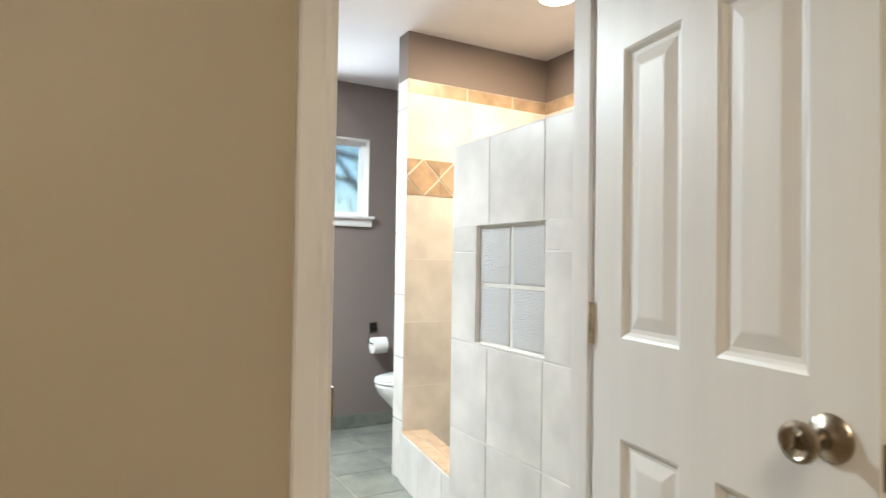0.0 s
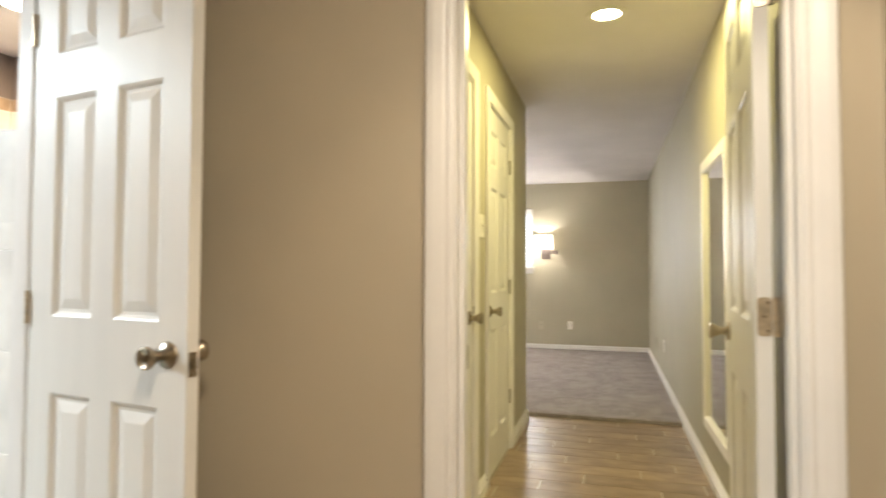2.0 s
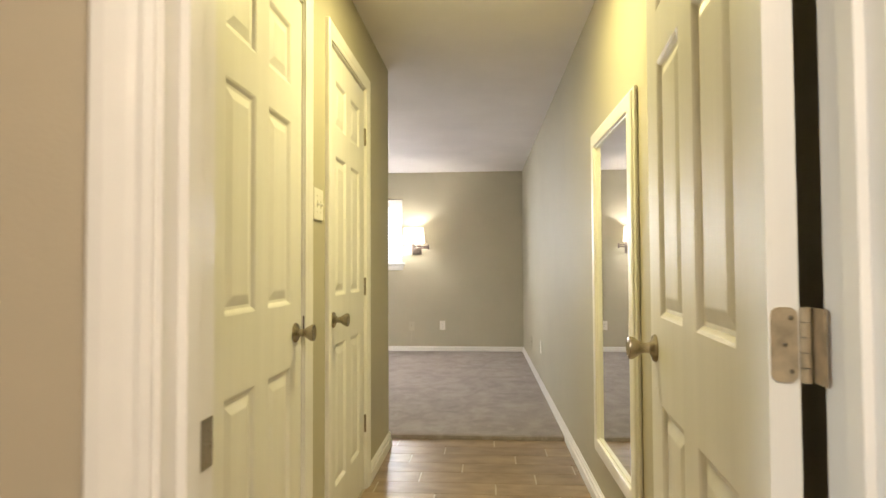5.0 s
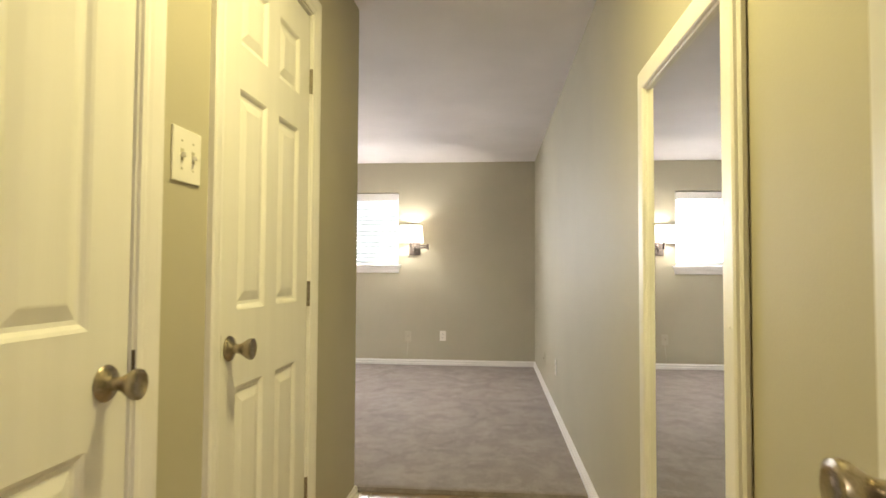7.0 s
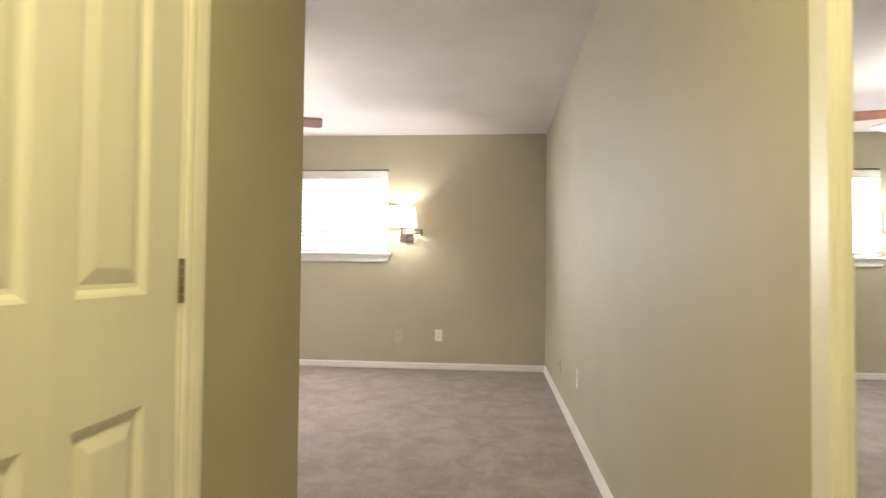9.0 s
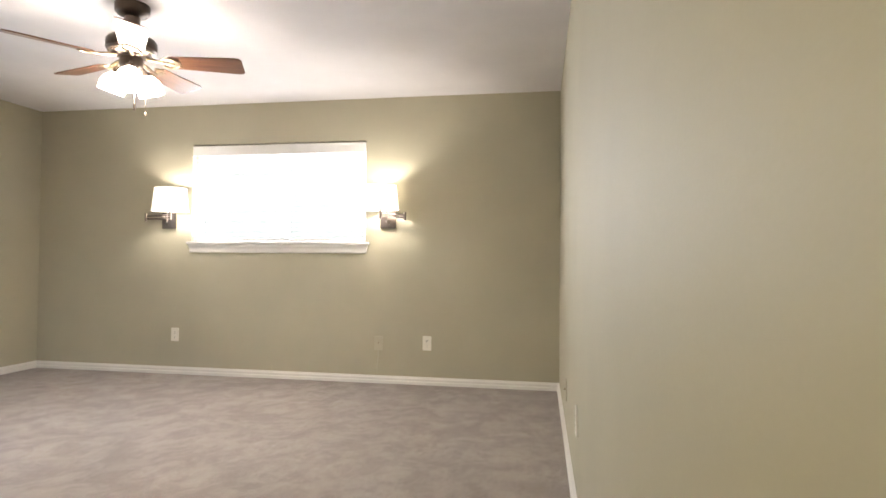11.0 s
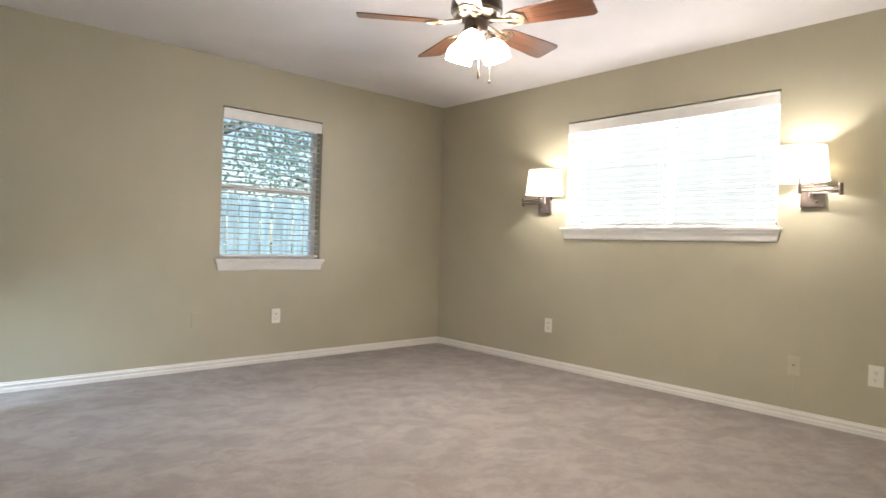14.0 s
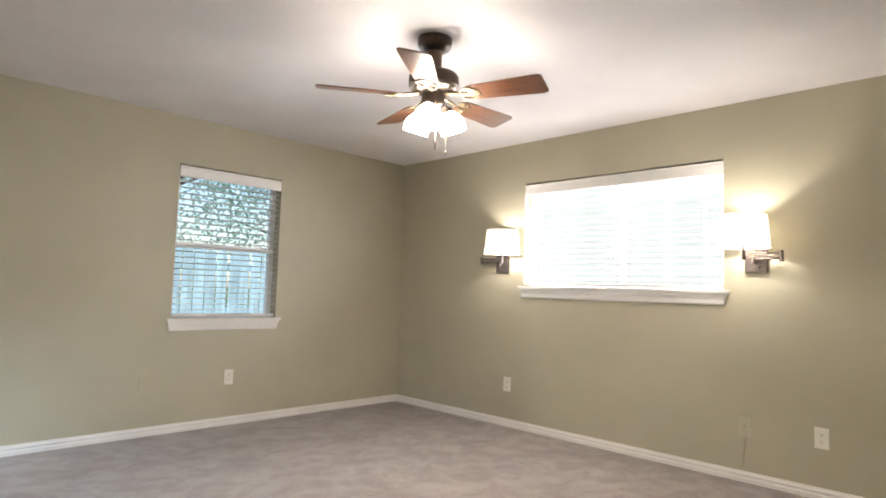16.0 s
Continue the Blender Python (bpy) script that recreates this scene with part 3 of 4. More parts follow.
def outlet(m, label, material=PLATE, kind="duplex", group=""):
    r = thing("wall_outlet", m, label, "outlet", group)
    part("plate", boxed(-0.036, 0.036, 0.0, 0.006, -0.058, 0.058, bevel=0.0025), material, r)
    if kind == "duplex":
        for z in (-0.02, 0.02):
            s = part("socket", boxed(-0.016, 0.016, 0.004, 0.0078, z - 0.0135, z + 0.0135, bevel=0.003), material, r)
            for x in (-0.006, 0.006):
                part("slot", boxed(x - 0.001, x + 0.001, 0.0075, 0.0083, z - 0.003, z + 0.006), DARK, s)
            part("slot", lathe(bmesh.new(), ((0.0023, 0.0075), (0.0023, 0.0083), (0, 0.0083)), pose(0, 0, z - 0.008, -90), 8), DARK, s)
    elif kind == "coax":
        part("connector", lathe(bmesh.new(), ((0.005, 0.004), (0.005, 0.016), (0.0, 0.016)), pose(0, 0, 0.004, -90), 12), NICKEL, r)
    part("screw", lathe(bmesh.new(), ((0.003, 0.006), (0.003, 0.0072), (0, 0.0075)), pose(0, 0, 0, -90), 8), material, r)
    return r


outlet(pose(9.262, 0.300, 0.362, 0, 0, 90), "white duplex wall outlet above the baseboard", group="outlets")
outlet(pose(9.262, 2.545, 0.368, 0, 0, 90), "white duplex wall outlet above the baseboard", group="outlets")
outlet(pose(7.520, 3.935, 0.395, 0, 0, 180), "white duplex wall outlet below the window", group="outlets")
outlet(pose(7.0, south(7.0), 0.385, 0, 0, SOUTH_TURN), "white duplex wall outlet above the baseboard", group="outlets")
outlet(pose(9.262, 0.705, 0.351, 0, 0, 90), "almond cable wall plate with a cord below", ALMOND, "coax")
outlet(pose(6.890, 3.935, 0.40, 0, 0, 180), "blank wall plate painted over in sage green", SAGE, "blank")
outlet(pose(7.96, south(7.96), 0.31, 0, 0, SOUTH_TURN), "small sage painted cable plate", SAGE, "coax")
cord = thing("cable", pose(9.258, 0.705, 0.085), "thin painted cable running down to the baseboard", "cable")
part("cord", tube(bmesh.new(), ((0, 0.0, 0.21), (0, 0.002, 0.14), (0, 0.012, 0.07), (0, 0.006, 0.0)), 0.0028), ALMOND, cord)

# ---- bedroom windows ----


def window(name, along, face, out, a0, a1, z0, z1, kind):
    """A vinyl window set in the wall's outer half, with stool, apron and returns; out is the way outside."""
    def b(u0, u1, d0, d1, c0, c1, bevel=0.0):
        e0, e1 = face + out * d0, face + out * d1
        return boxed(u0, u1, min(e0, e1), max(e0, e1), c0, c1, bevel=bevel) if along == "x" else boxed(min(e0, e1), max(e0, e1), u0, u1, c0, c1, bevel=bevel)
    f = 0.04
    w = structure(name, b(a0 - 0.001, a1 + 0.001, 0.085, 0.13, z0, z0 + f), VINYL, "white vinyl window with stool and apron", "window")
    for u0, u1, c0, c1 in ((a0, a0 + f, z0 + f, z1 - f), (a1 - f, a1, z0 + f, z1 - f), (a0, a1, z1 - f, z1)):
        part("window_frame", b(u0, u1, 0.085, 0.13, c0, c1, 0.002), VINYL, w)
    if kind == "hung":
        zm = 1.408
        part("meeting_rail", b(a0 + f, a1 - f, 0.075, 0.125, zm - 0.022, zm + 0.022, 0.003), VINYL, w)
        panes = ((a0 + f, a1 - f, z0 + f, zm - 0.022), (a0 + f, a1 - f, zm + 0.022, z1 - f))
    else:
        am = (a0 + a1) / 2 - 0.05
        part("meeting_rail", b(am - 0.02, am + 0.02, 0.075, 0.125, z0 + f, z1 - f, 0.003), VINYL, w)
        panes = ((a0 + f, am - 0.02, z0 + f, z1 - f), (am + 0.02, a1 - f, z0 + f, z1 - f))
    for u0, u1, c0, c1 in panes:
        p = part("pane", b(u0, u1, 0.104, 0.108, c0, c1), PANE, w, "clear glass")
        p.visible_shadow = False
    part("window_sill", b(a0 - 0.036, a1 + 0.036, -0.032, 0.085, z0 - 0.012, z0 + 0.010, 0.004), TRIM, w, "white painted window stool")
    rings = []
    for u, s in ((a0 - 0.022, -1), (a1 + 0.022, 1)):
        ring = []
        for d, z in ((0, -0.012), (-0.020, -0.012), (-0.020, -0.03), (-0.016, -0.05), (-0.014, -0.076), (-0.008, -0.084), (0, -0.084)):
            q = u - s * (0.012 if z < -0.03 else 0)
            ring.append(Vector((q, face + out * d, z0 + z)) if along == "x" else Vector((face + out * d, q, z0 + z)))
        rings.append(ring)
    part("apron", sweep(bmesh.new(), rings), TRIM, w, "white painted apron")
    return w


window("window_1", "y", 9.262, 1, *W1, "slider")
window("window_2", "x", 3.935, 1, *W2, "hung")


def blind(m, w, h, label, tilt):
    """Faux-wood blind; root at the middle of the stool, face towards local -y."""
    r = thing("window_blind", m, label, "blind")
    part("valance", box(box(bmesh.new(), -w / 2, w / 2, -0.008, 0.004, h - 0.094, h - 0.012, 0.003), -w / 2, w / 2, -0.012, -0.004, h - 0.028, h - 0.012, 0.003), BLIND, r, "white valance board")
    part("head_rail", boxed(-w / 2 + 0.01, w / 2 - 0.01, 0.006, 0.055, h - 0.06, h - 0.008), BLIND, r)
    part("bottom_rail", boxed(-w / 2 + 0.008, w / 2 - 0.008, 0.008, 0.056, 0.012, 0.030, bevel=0.004), BLIND, r)
    me = finish("slat", boxed(-w / 2 + 0.008, w / 2 - 0.008, -0.0245, 0.0245, -0.0014, 0.0014), BLIND)
    n = int((h - 0.14) / 0.0425)
    for k in range(n + 1):
        part("slat", None, None, r, at=pose(0, 0.032, 0.062 + k * (h - 0.145) / n, tilt), mesh=me)
    for u in (-0.36, 0.36) if w < 1 else (-0.42, 0, 0.42):
        for y in (0.006, 0.058):
            part("ladder_cord", tube(bmesh.new(), ((u * w, y, 0.02), (u * w, y, h - 0.05)), 0.0009, 5), BLIND, r)
    return r


blind(pose(9.266, 1.615, W1[2] + 0.010, 0, 0, -90), 1.568, 0.842, "white faux-wood blind with slats open in the wide window", 9)
blind(pose(7.475, 3.939, W2[2] + 0.010, 0, 0, 0), 0.842, 1.154, "white faux-wood blind with slats open in the tall window", -6)

# ---- sconces ----


def sconce(py, sy, side):
    r = thing("wall_sconce", pose(9.262, py, 1.368), "bronze swing-arm wall sconce with a glowing cream drum shade", "wall lamp", "bedside sconces")
    ey = side * 0.162
    dy = sy - py
    part("back_plate", boxed(-0.022, 0, -0.064, 0.064, -0.078, 0.078, bevel=0.004), GREYMETAL, r, "square dark bronze wall plate")
    part("switch_knob", lathe(bmesh.new(), ((0.008, 0.02), (0.008, 0.030), (0.005, 0.040), (0, 0.041)), pose(0, side * 0.02, -0.045, 0, -90), 12), GREYMETAL, r)
    part("pivot", lathe(bmesh.new(), ((0, -0.02), (0.011, -0.02), (0.011, 0.075), (0, 0.075)), pose(-0.05, 0, -0.005), 14), GREYMETAL, r, "", True)
    part("bracket", boxed(-0.052, -0.018, -0.012, 0.012, 0.0, 0.035, bevel=0.003), GREYMETAL, r)
    for z in (0.002, 0.026):
        part("arm", tube(bmesh.new(), ((-0.05, 0, z), (-0.10, ey, z)), 0.0055), GREYMETAL, r, "", True)
        part("arm", tube(bmesh.new(), ((-0.10, ey, z + 0.004), (-0.182, dy, z + 0.004)), 0.0055), GREYMETAL, r, "", True)
    part("elbow", lathe(bmesh.new(), ((0, -0.018), (0.012, -0.018), (0.012, 0.048), (0, 0.048)), pose(-0.10, ey, 0), 14), GREYMETAL, r, "", True)
    part("stem", lathe(bmesh.new(), ((0, -0.010), (0.012, -0.010), (0.012, 0.045), (0.007, 0.05), (0.007, 0.075), (0.016, 0.08), (0.016, 0.115), (0.0, 0.115)), pose(-0.182, dy, 0), 16), GREYMETAL, r, "", True)
    bm = lathe(bmesh.new(), ((0.146, 0.062), (0.127, 0.256), (0.1255, 0.256), (0.1445, 0.062), (0.146, 0.062)), pose(-0.182, dy, 0), 40)
    s = part("shade", bm, SHADE, r, "cream linen drum shade, lit from inside", True)
    for rr, z in ((0.146, 0.062), (0.127, 0.252)):
        part("rim", lathe(bmesh.new(), ((rr + 0.001, z), (rr + 0.001, z + 0.005), (rr - 0.002, z + 0.005), (rr - 0.002, z), (rr + 0.001, z)), pose(-0.182, dy, 0), 40), PLATE, s)
    part("finial", lathe(bmesh.new(), ((0, 0.256), (0.006, 0.258), (0.008, 0.266), (0.005, 0.276), (0, 0.279)), pose(-0.182, dy, 0), 12), GREYMETAL, s, "", True)
    bm = bmesh.new()
    for k in range(3):
        a = radians(120 * k)
        tube(bm, ((-0.182, dy, 0.255), (-0.182 + 0.124 * math.cos(a), dy + 0.124 * math.sin(a), 0.255)), 0.0016, 5)
    part("spider", bm, GREYMETAL, s)


for s in SCONCES:
    sconce(*s)

# ---- ceiling fan ----


def blade_mesh():
    bm = bmesh.new()
    outline = [(0.19, -0.052), (0.22, -0.058), (0.53, -0.076), (0.556, -0.073), (0.568, -0.06), (0.570, 0.06), (0.556, 0.073), (0.53, 0.076), (0.22, 0.058), (0.19, 0.052)]
    top = [bm.verts.new((x, y, 0.003)) for x, y in outline]
    bot = [bm.verts.new((x, y, -0.003)) for x, y in outline]
    bm.faces.new(top)
    bm.faces.new(bot[::-1])
    for k in range(len(top)):
        j = (k + 1) % len(top)
        bm.faces.new([top[k], top[j], bot[j], bot[k]])
    return finish("blade", bm, WOOD)


def ceiling_fan():
    r = thing("ceiling_fan", pose(*FAN, CEIL), "five-blade ceiling fan with walnut blades, bronze motor and lit glass shades", "ceiling fan")
    part("canopy", lathe(bmesh.new(), ((0, 0), (0.084, 0), (0.087, -0.006), (0.085, -0.040), (0.072, -0.056), (0.046, -0.066), (0.040, -0.068), (0, -0.068))), BRONZE, r, "dark bronze ceiling canopy", True)
    part("neck", lathe(bmesh.new(), ((0.041, -0.062), (0.037, -0.100), (0.037, -0.150), (0.050, -0.176), (0.0, -0.177))), BRONZE, r, "", True)
    motor = part("motor", lathe(bmesh.new(), ((0.03, -0.168), (0.075, -0.172), (0.112, -0.182), (0.124, -0.198), (0.125, -0.240), (0.120, -0.248), (0.108, -0.252), (0.105, -0.264), (0.085, -0.272), (0.05, -0.276), (0, -0.276)), segs=40), BRONZE, r, "dark bronze motor housing", True)
    part("motor_band", lathe(bmesh.new(), ((0.105, -0.253), (0.114, -0.254), (0.114, -0.259), (0.103, -0.266)), segs=40), NICKEL, motor, "antique brass band", True)
    part("switch_housing", lathe(bmesh.new(), ((0.045, -0.276), (0.058, -0.283), (0.058, -0.325), (0.050, -0.340), (0.032, -0.358), (0.0, -0.364))), BRONZE, r, "", True)
    me = blade_mesh()
    for k in range(5):
        m = pose(0, 0, -0.294, 0, 0, 1.5 + 72 * k)
        b = part("blade", None, None, r, "walnut-stained wooden blade", at=m @ pose(0, 0, 0, -13), mesh=me)
        bm = bmesh.new()
        tube(bm, ((0.075, 0, 0.012), (0.12, 0, 0.004), (0.165, 0, -0.004)), (0.011, 0.010, 0.008))
        for s in (-1, 1):
            tube(bm, [(0.155 + 0.085 * q, s * (0.044 * math.sin(math.pi * min(1, 0.15 + q * 0.75)) + 0.006), -0.006) for q in (0, 0.15, 0.3, 0.5, 0.7, 0.85, 1)], 0.006, 6)
        tube(bm, ((0.16, 0, -0.006), (0.215, 0, -0.007)), 0.007, 6)
        box(bm, 0.195, 0.25, -0.035, 0.035, -0.008, -0.0035, 0.002)
        part("blade_iron", bm, BRASS, b, "pierced antique brass blade bracket", True)
    for k in range(3):
        a = -26 + 120 * k
        m = pose(0, 0, -0.325, 0, 0, a)
        arm = part("lamp_arm", tube(bmesh.new(), ((0.040, 0, 0), (0.055, 0, 0.006), (0.070, 0, -0.012), (0.075, 0, -0.03)), 0.008), BRONZE, r, "", True, at=m)
        sh = m @ pose(0.075, 0, -0.025, 0, -20)
        part("fitter", lathe(bmesh.new(), ((0, 0.01), (0.024, 0.008), (0.026, -0.014), (0.022, -0.016), (0, -0.016))), BRONZE, arm, "", True, at=m.inverted() @ sh)
        part("glass_shade", lathe(bmesh.new(), ((0.022, -0.012), (0.034, -0.022), (0.054, -0.045), (0.065, -0.070), (0.065, -0.092), (0.064, -0.116), (0.061, -0.116), (0.062, -0.092), (0.062, -0.070), (0.051, -0.046), (0.028, -0.024), (0.020, -0.014))), FROST, arm, "glowing frosted glass tulip shade", True, at=m.inverted() @ sh)
    for (x, y), z, mat_ in (((0.005, -0.018), -0.525, BRONZE), ((0.047, -0.052), -0.570, BRONZE)):
        c = part("pull_chain", tube(bmesh.new(), ((x, y, -0.34), (x, y, z)), 0.0016, 6), NICKEL, r, "beaded pull chain")
        prof = ((0, z + 0.004), (0.005, z), (0.006, z - 0.03), (0.004, z - 0.036), (0, z - 0.037)) if x < 0.02 else ((0, z + 0.008), (0.006, z + 0.004), (0.008, z - 0.003), (0.005, z - 0.010), (0, z - 0.011))
        part("chain_pull", lathe(bmesh.new(), prof, pose(x, y, 0), 12), mat_, c, "", True)


ceiling_fan()

# ---- bathroom ----
bath_window = structure("window_3", boxed(BW[0], BW[1], 4.19, 4.235, BW[2], BW[2] + 0.04), VINYL, "small white bathroom window with frosted glass", "window")
for x0, x1, z0, z1 in ((BW[0], BW[0] + 0.04, BW[2] + 0.04, BW[3]), (BW[1] - 0.04, BW[1], BW[2] + 0.04, BW[3]), (BW[0] + 0.04, BW[1] - 0.04, BW[3] - 0.04, BW[3])):
    part("window_frame", boxed(x0, x1, 4.19, 4.235, z0, z1, bevel=0.002), VINYL, bath_window)
pb = part("pane", boxed(BW[0] + 0.04, BW[1] - 0.04, 4.21, 4.214, BW[2] + 0.04, BW[3] - 0.04), BATHPANE, bath_window, "frosted glass")
pb.visible_shadow = False
part("window_sill", boxed(BW[0] - 0.03, BW[1] + 0.035, 4.085, 4.19, BW[2] - 0.012, BW[2] + 0.008, bevel=0.004), TRIM, bath_window)
part("apron", boxed(BW[0] - 0.02, BW[1] + 0.022, 4.102, 4.12, BW[2] - 0.065, BW[2] - 0.012, bevel=0.004), TRIM, bath_window)
for x0, x1, z0, z1 in ((BW[0], BW[0] + 0.006, BW[2] + 0.008, BW[3]), (BW[1] - 0.006, BW[1], BW[2] + 0.008, BW[3]), (BW[0], BW[1], BW[3] - 0.006, BW[3])):
    part("window_return", boxed(x0, x1, 4.118, 4.19, z0, z1), TRIM, bath_window)


def paper_holder():
    r = thing("toilet_paper_holder", pose(2.655, 4.12, 0.62), "black iron toilet paper holder with a white paper roll", "paper holder")
    part("back_plate", boxed(-0.025, 0.025, -0.010, 0, 0.03, 0.095, bevel=0.004), BLACK, r)
    part("arm", tube(bmesh.new(), ((0, -0.008, 0.06), (0, -0.05, 0.055), (-0.05, -0.065, 0.03), (-0.055, -0.065, -0.03), (-0.03, -0.065, -0.045), (0.10, -0.065, -0.045)), 0.005), BLACK, r, "", True)
    part("paper_roll", lathe(bmesh.new(), ((0.02, -0.05), (0.055, -0.05), (0.055, 0.05), (0.02, 0.05), (0.02, -0.05)), pose(0.018, -0.065, -0.055, 0, 90)), PAPER, r, "white toilet paper roll", True)


paper_holder()


def toilet():
    r = thing("toilet", pose(3.25, 3.66, 0, 0, 0, 180), "white porcelain toilet with closed lid beside the shower wall", "toilet")

    def oval(z, cx, a, b, n=28):
        return [Vector((cx + a * math.cos(2 * math.pi * i / n), b * math.sin(2 * math.pi * i / n), z)) for i in range(n)]
    part("bowl", sweep(bmesh.new(), [oval(0, 0.36, 0.20, 0.10), oval(0.02, 0.36, 0.21, 0.11), oval(0.12, 0.37, 0.19, 0.10), oval(0.22, 0.42, 0.22, 0.13), oval(0.32, 0.47, 0.265, 0.17), oval(0.37, 0.48, 0.28, 0.18), oval(0.385, 0.48, 0.275, 0.178)]), PORC, r, "", True)
    part("seat", sweep(bmesh.new(), [oval(0.387, 0.48, 0.28, 0.182), oval(0.395, 0.48, 0.285, 0.186), oval(0.404, 0.48, 0.28, 0.182)]), PORC, r, "white plastic seat", True)
    part("lid", sweep(bmesh.new(), [oval(0.406, 0.48, 0.282, 0.184), oval(0.416, 0.48, 0.28, 0.182), oval(0.424, 0.48, 0.25, 0.16)]), PORC, r, "white closed lid", True)
    tank = part("tank", boxed(0.0, 0.19, -0.22, 0.22, 0.38, 0.72, bevel=0.02), PORC, r, "", True)
    part("tank_lid", boxed(-0.005, 0.20, -0.23, 0.23, 0.72, 0.755, bevel=0.01), PORC, tank, "", True)
    part("flush_lever", tube(bmesh.new(), ((0.195, 0.16, 0.66), (0.215, 0.16, 0.66), (0.218, 0.09, 0.655)), 0.006), NICKEL, tank, "", True)


toilet()

# glass blocks in the low wall
gb = thing("glass_block_window", pose(2.159, 1.632, 0.868), "two-by-two wavy glass block window with white joints", "glass block window")
g0, gj = 0.19, 0.012
for i in range(2):
    for j in range(2):
        y0, z0 = gj / 1.5 + i * (0.178 + gj), gj / 1.5 + j * (0.190 + gj)
        part("glass_block", boxed(0.012, 0.105, y0, y0 + 0.174, z0, z0 + 0.188, bevel=0.008), BLOCK, gb, "wavy clear glass block", True)
bm = bmesh.new()
for y0, y1, z0, z1 in ((0, 0.008, 0, 0.408), (0.182, 0.198, 0, 0.408), (0.372, 0.380, 0, 0.408), (0.008, 0.182, 0, 0.008), (0.198, 0.372, 0, 0.008), (0.008, 0.182, 0.196, 0.210), (0.198, 0.372, 0.196, 0.210), (0.008, 0.182, 0.398, 0.408), (0.198, 0.372, 0.398, 0.408)):
    box(bm, 0.016, 0.101, y0, y1, z0, z1)
part("mortar", bm, PLATE, gb, "white mortar joints")

# shower curb
curb = structure("shower_curb", bmesh.new(), TGROUT, "tiled shower curb with tan tile top", "curb")
bm = bmesh.new()
o0, o1 = Vector((2.255, 2.176, 0)), Vector((2.385, 3.075, 0))
nrm = Vector((0.99, -0.143, 0))
sweep(bm, [[o + nrm * d + Vector((0, 0, z)) for d, z in ((0.004, 0), (0.004, 0.258), (0.145, 0.258), (0.145, 0))] for o in (o0, o1)])
curb.data = finish("shower_curb", bm, TGROUT)

# ---- outside ----
structure("ground", boxed(-200, 200, -200, 200, -0.35, -0.16), GRASS, "lawn behind the house", "ground")


def fence(p, length, rz, label):
    f = thing("fence", pose(*p, -0.16, 0, 0, rz), label, "fence")
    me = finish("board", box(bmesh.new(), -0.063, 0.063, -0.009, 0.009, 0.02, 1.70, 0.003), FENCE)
    n = int(length / 0.145)
    for k in range(n):
        part("board", None, None, f, at=pose(0.07 + k * 0.145, random.uniform(-0.004, 0.004), random.uniform(-0.015, 0.015), 0, random.uniform(-0.4, 0.4)), mesh=me)
    for z in (0.35, 0.95, 1.5):
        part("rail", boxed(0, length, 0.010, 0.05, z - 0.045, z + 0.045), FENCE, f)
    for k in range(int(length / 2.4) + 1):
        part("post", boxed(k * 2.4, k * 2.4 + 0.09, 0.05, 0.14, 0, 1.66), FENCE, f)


fence((2.5, 6.6), 12.5, 0, "weathered tall board fence behind the house, cool daylight painted into its blue")


def tree(x, y, h, spread, seed, n=1500):
    rnd = random.Random(seed)
    t = thing("tree", pose(x, y, -0.18), "leafy green tree behind the fence", "tree", "trees")
    bm = bmesh.new()
    tube(bm, ((0, 0, 0), (0.05, 0.02, h * 0.25), (-0.04, 0.05, h * 0.5), (0.03, 0, h * 0.8)), (0.16, 0.13, 0.10, 0.04), 10)
    tips = []
    for k in range(12):
        a, z = rnd.uniform(0, 6.28), h * rnd.uniform(0.25, 0.75)
        tip = Vector((math.cos(a) * spread * rnd.uniform(0.5, 0.95), math.sin(a) * spread * rnd.uniform(0.5, 0.95), z + h * rnd.uniform(0.05, 0.25)))
        tube(bm, ((0, 0.02, z), tip * 0.5 + Vector((0, 0, z * 0.5)), tip), (0.05, 0.035, 0.012), 6)
        tips.append(tip)
    part("trunk", bm, BARK, t, "brown bark trunk and limbs", True)
    vs, fs = [], []
    for k in range(n):
        tip = rnd.choice(tips)
        c = tip + Vector((rnd.gauss(0, 1), rnd.gauss(0, 1), rnd.gauss(0, 0.8))) * spread * 0.28
        e = Euler((rnd.uniform(-1, 1), rnd.uniform(-1, 1), rnd.uniform(0, 6.28))).to_matrix()
        s = rnd.uniform(0.03, 0.065)
        i = len(vs)
        vs += [tuple(c + e @ Vector(q)) for q in ((-s, 0, 0), (0, s * 0.5, 0.02), (s, 0, 0), (0, -s * 0.5, 0.02))]
        fs.append((i, i + 1, i + 2, i + 3))
    me = bpy.data.meshes.new("crown")
    me.from_pydata(vs, [], fs)
    me.materials.append(LEAF)
    part("crown", None, None, t, "crown of small green leaves", mesh=me)


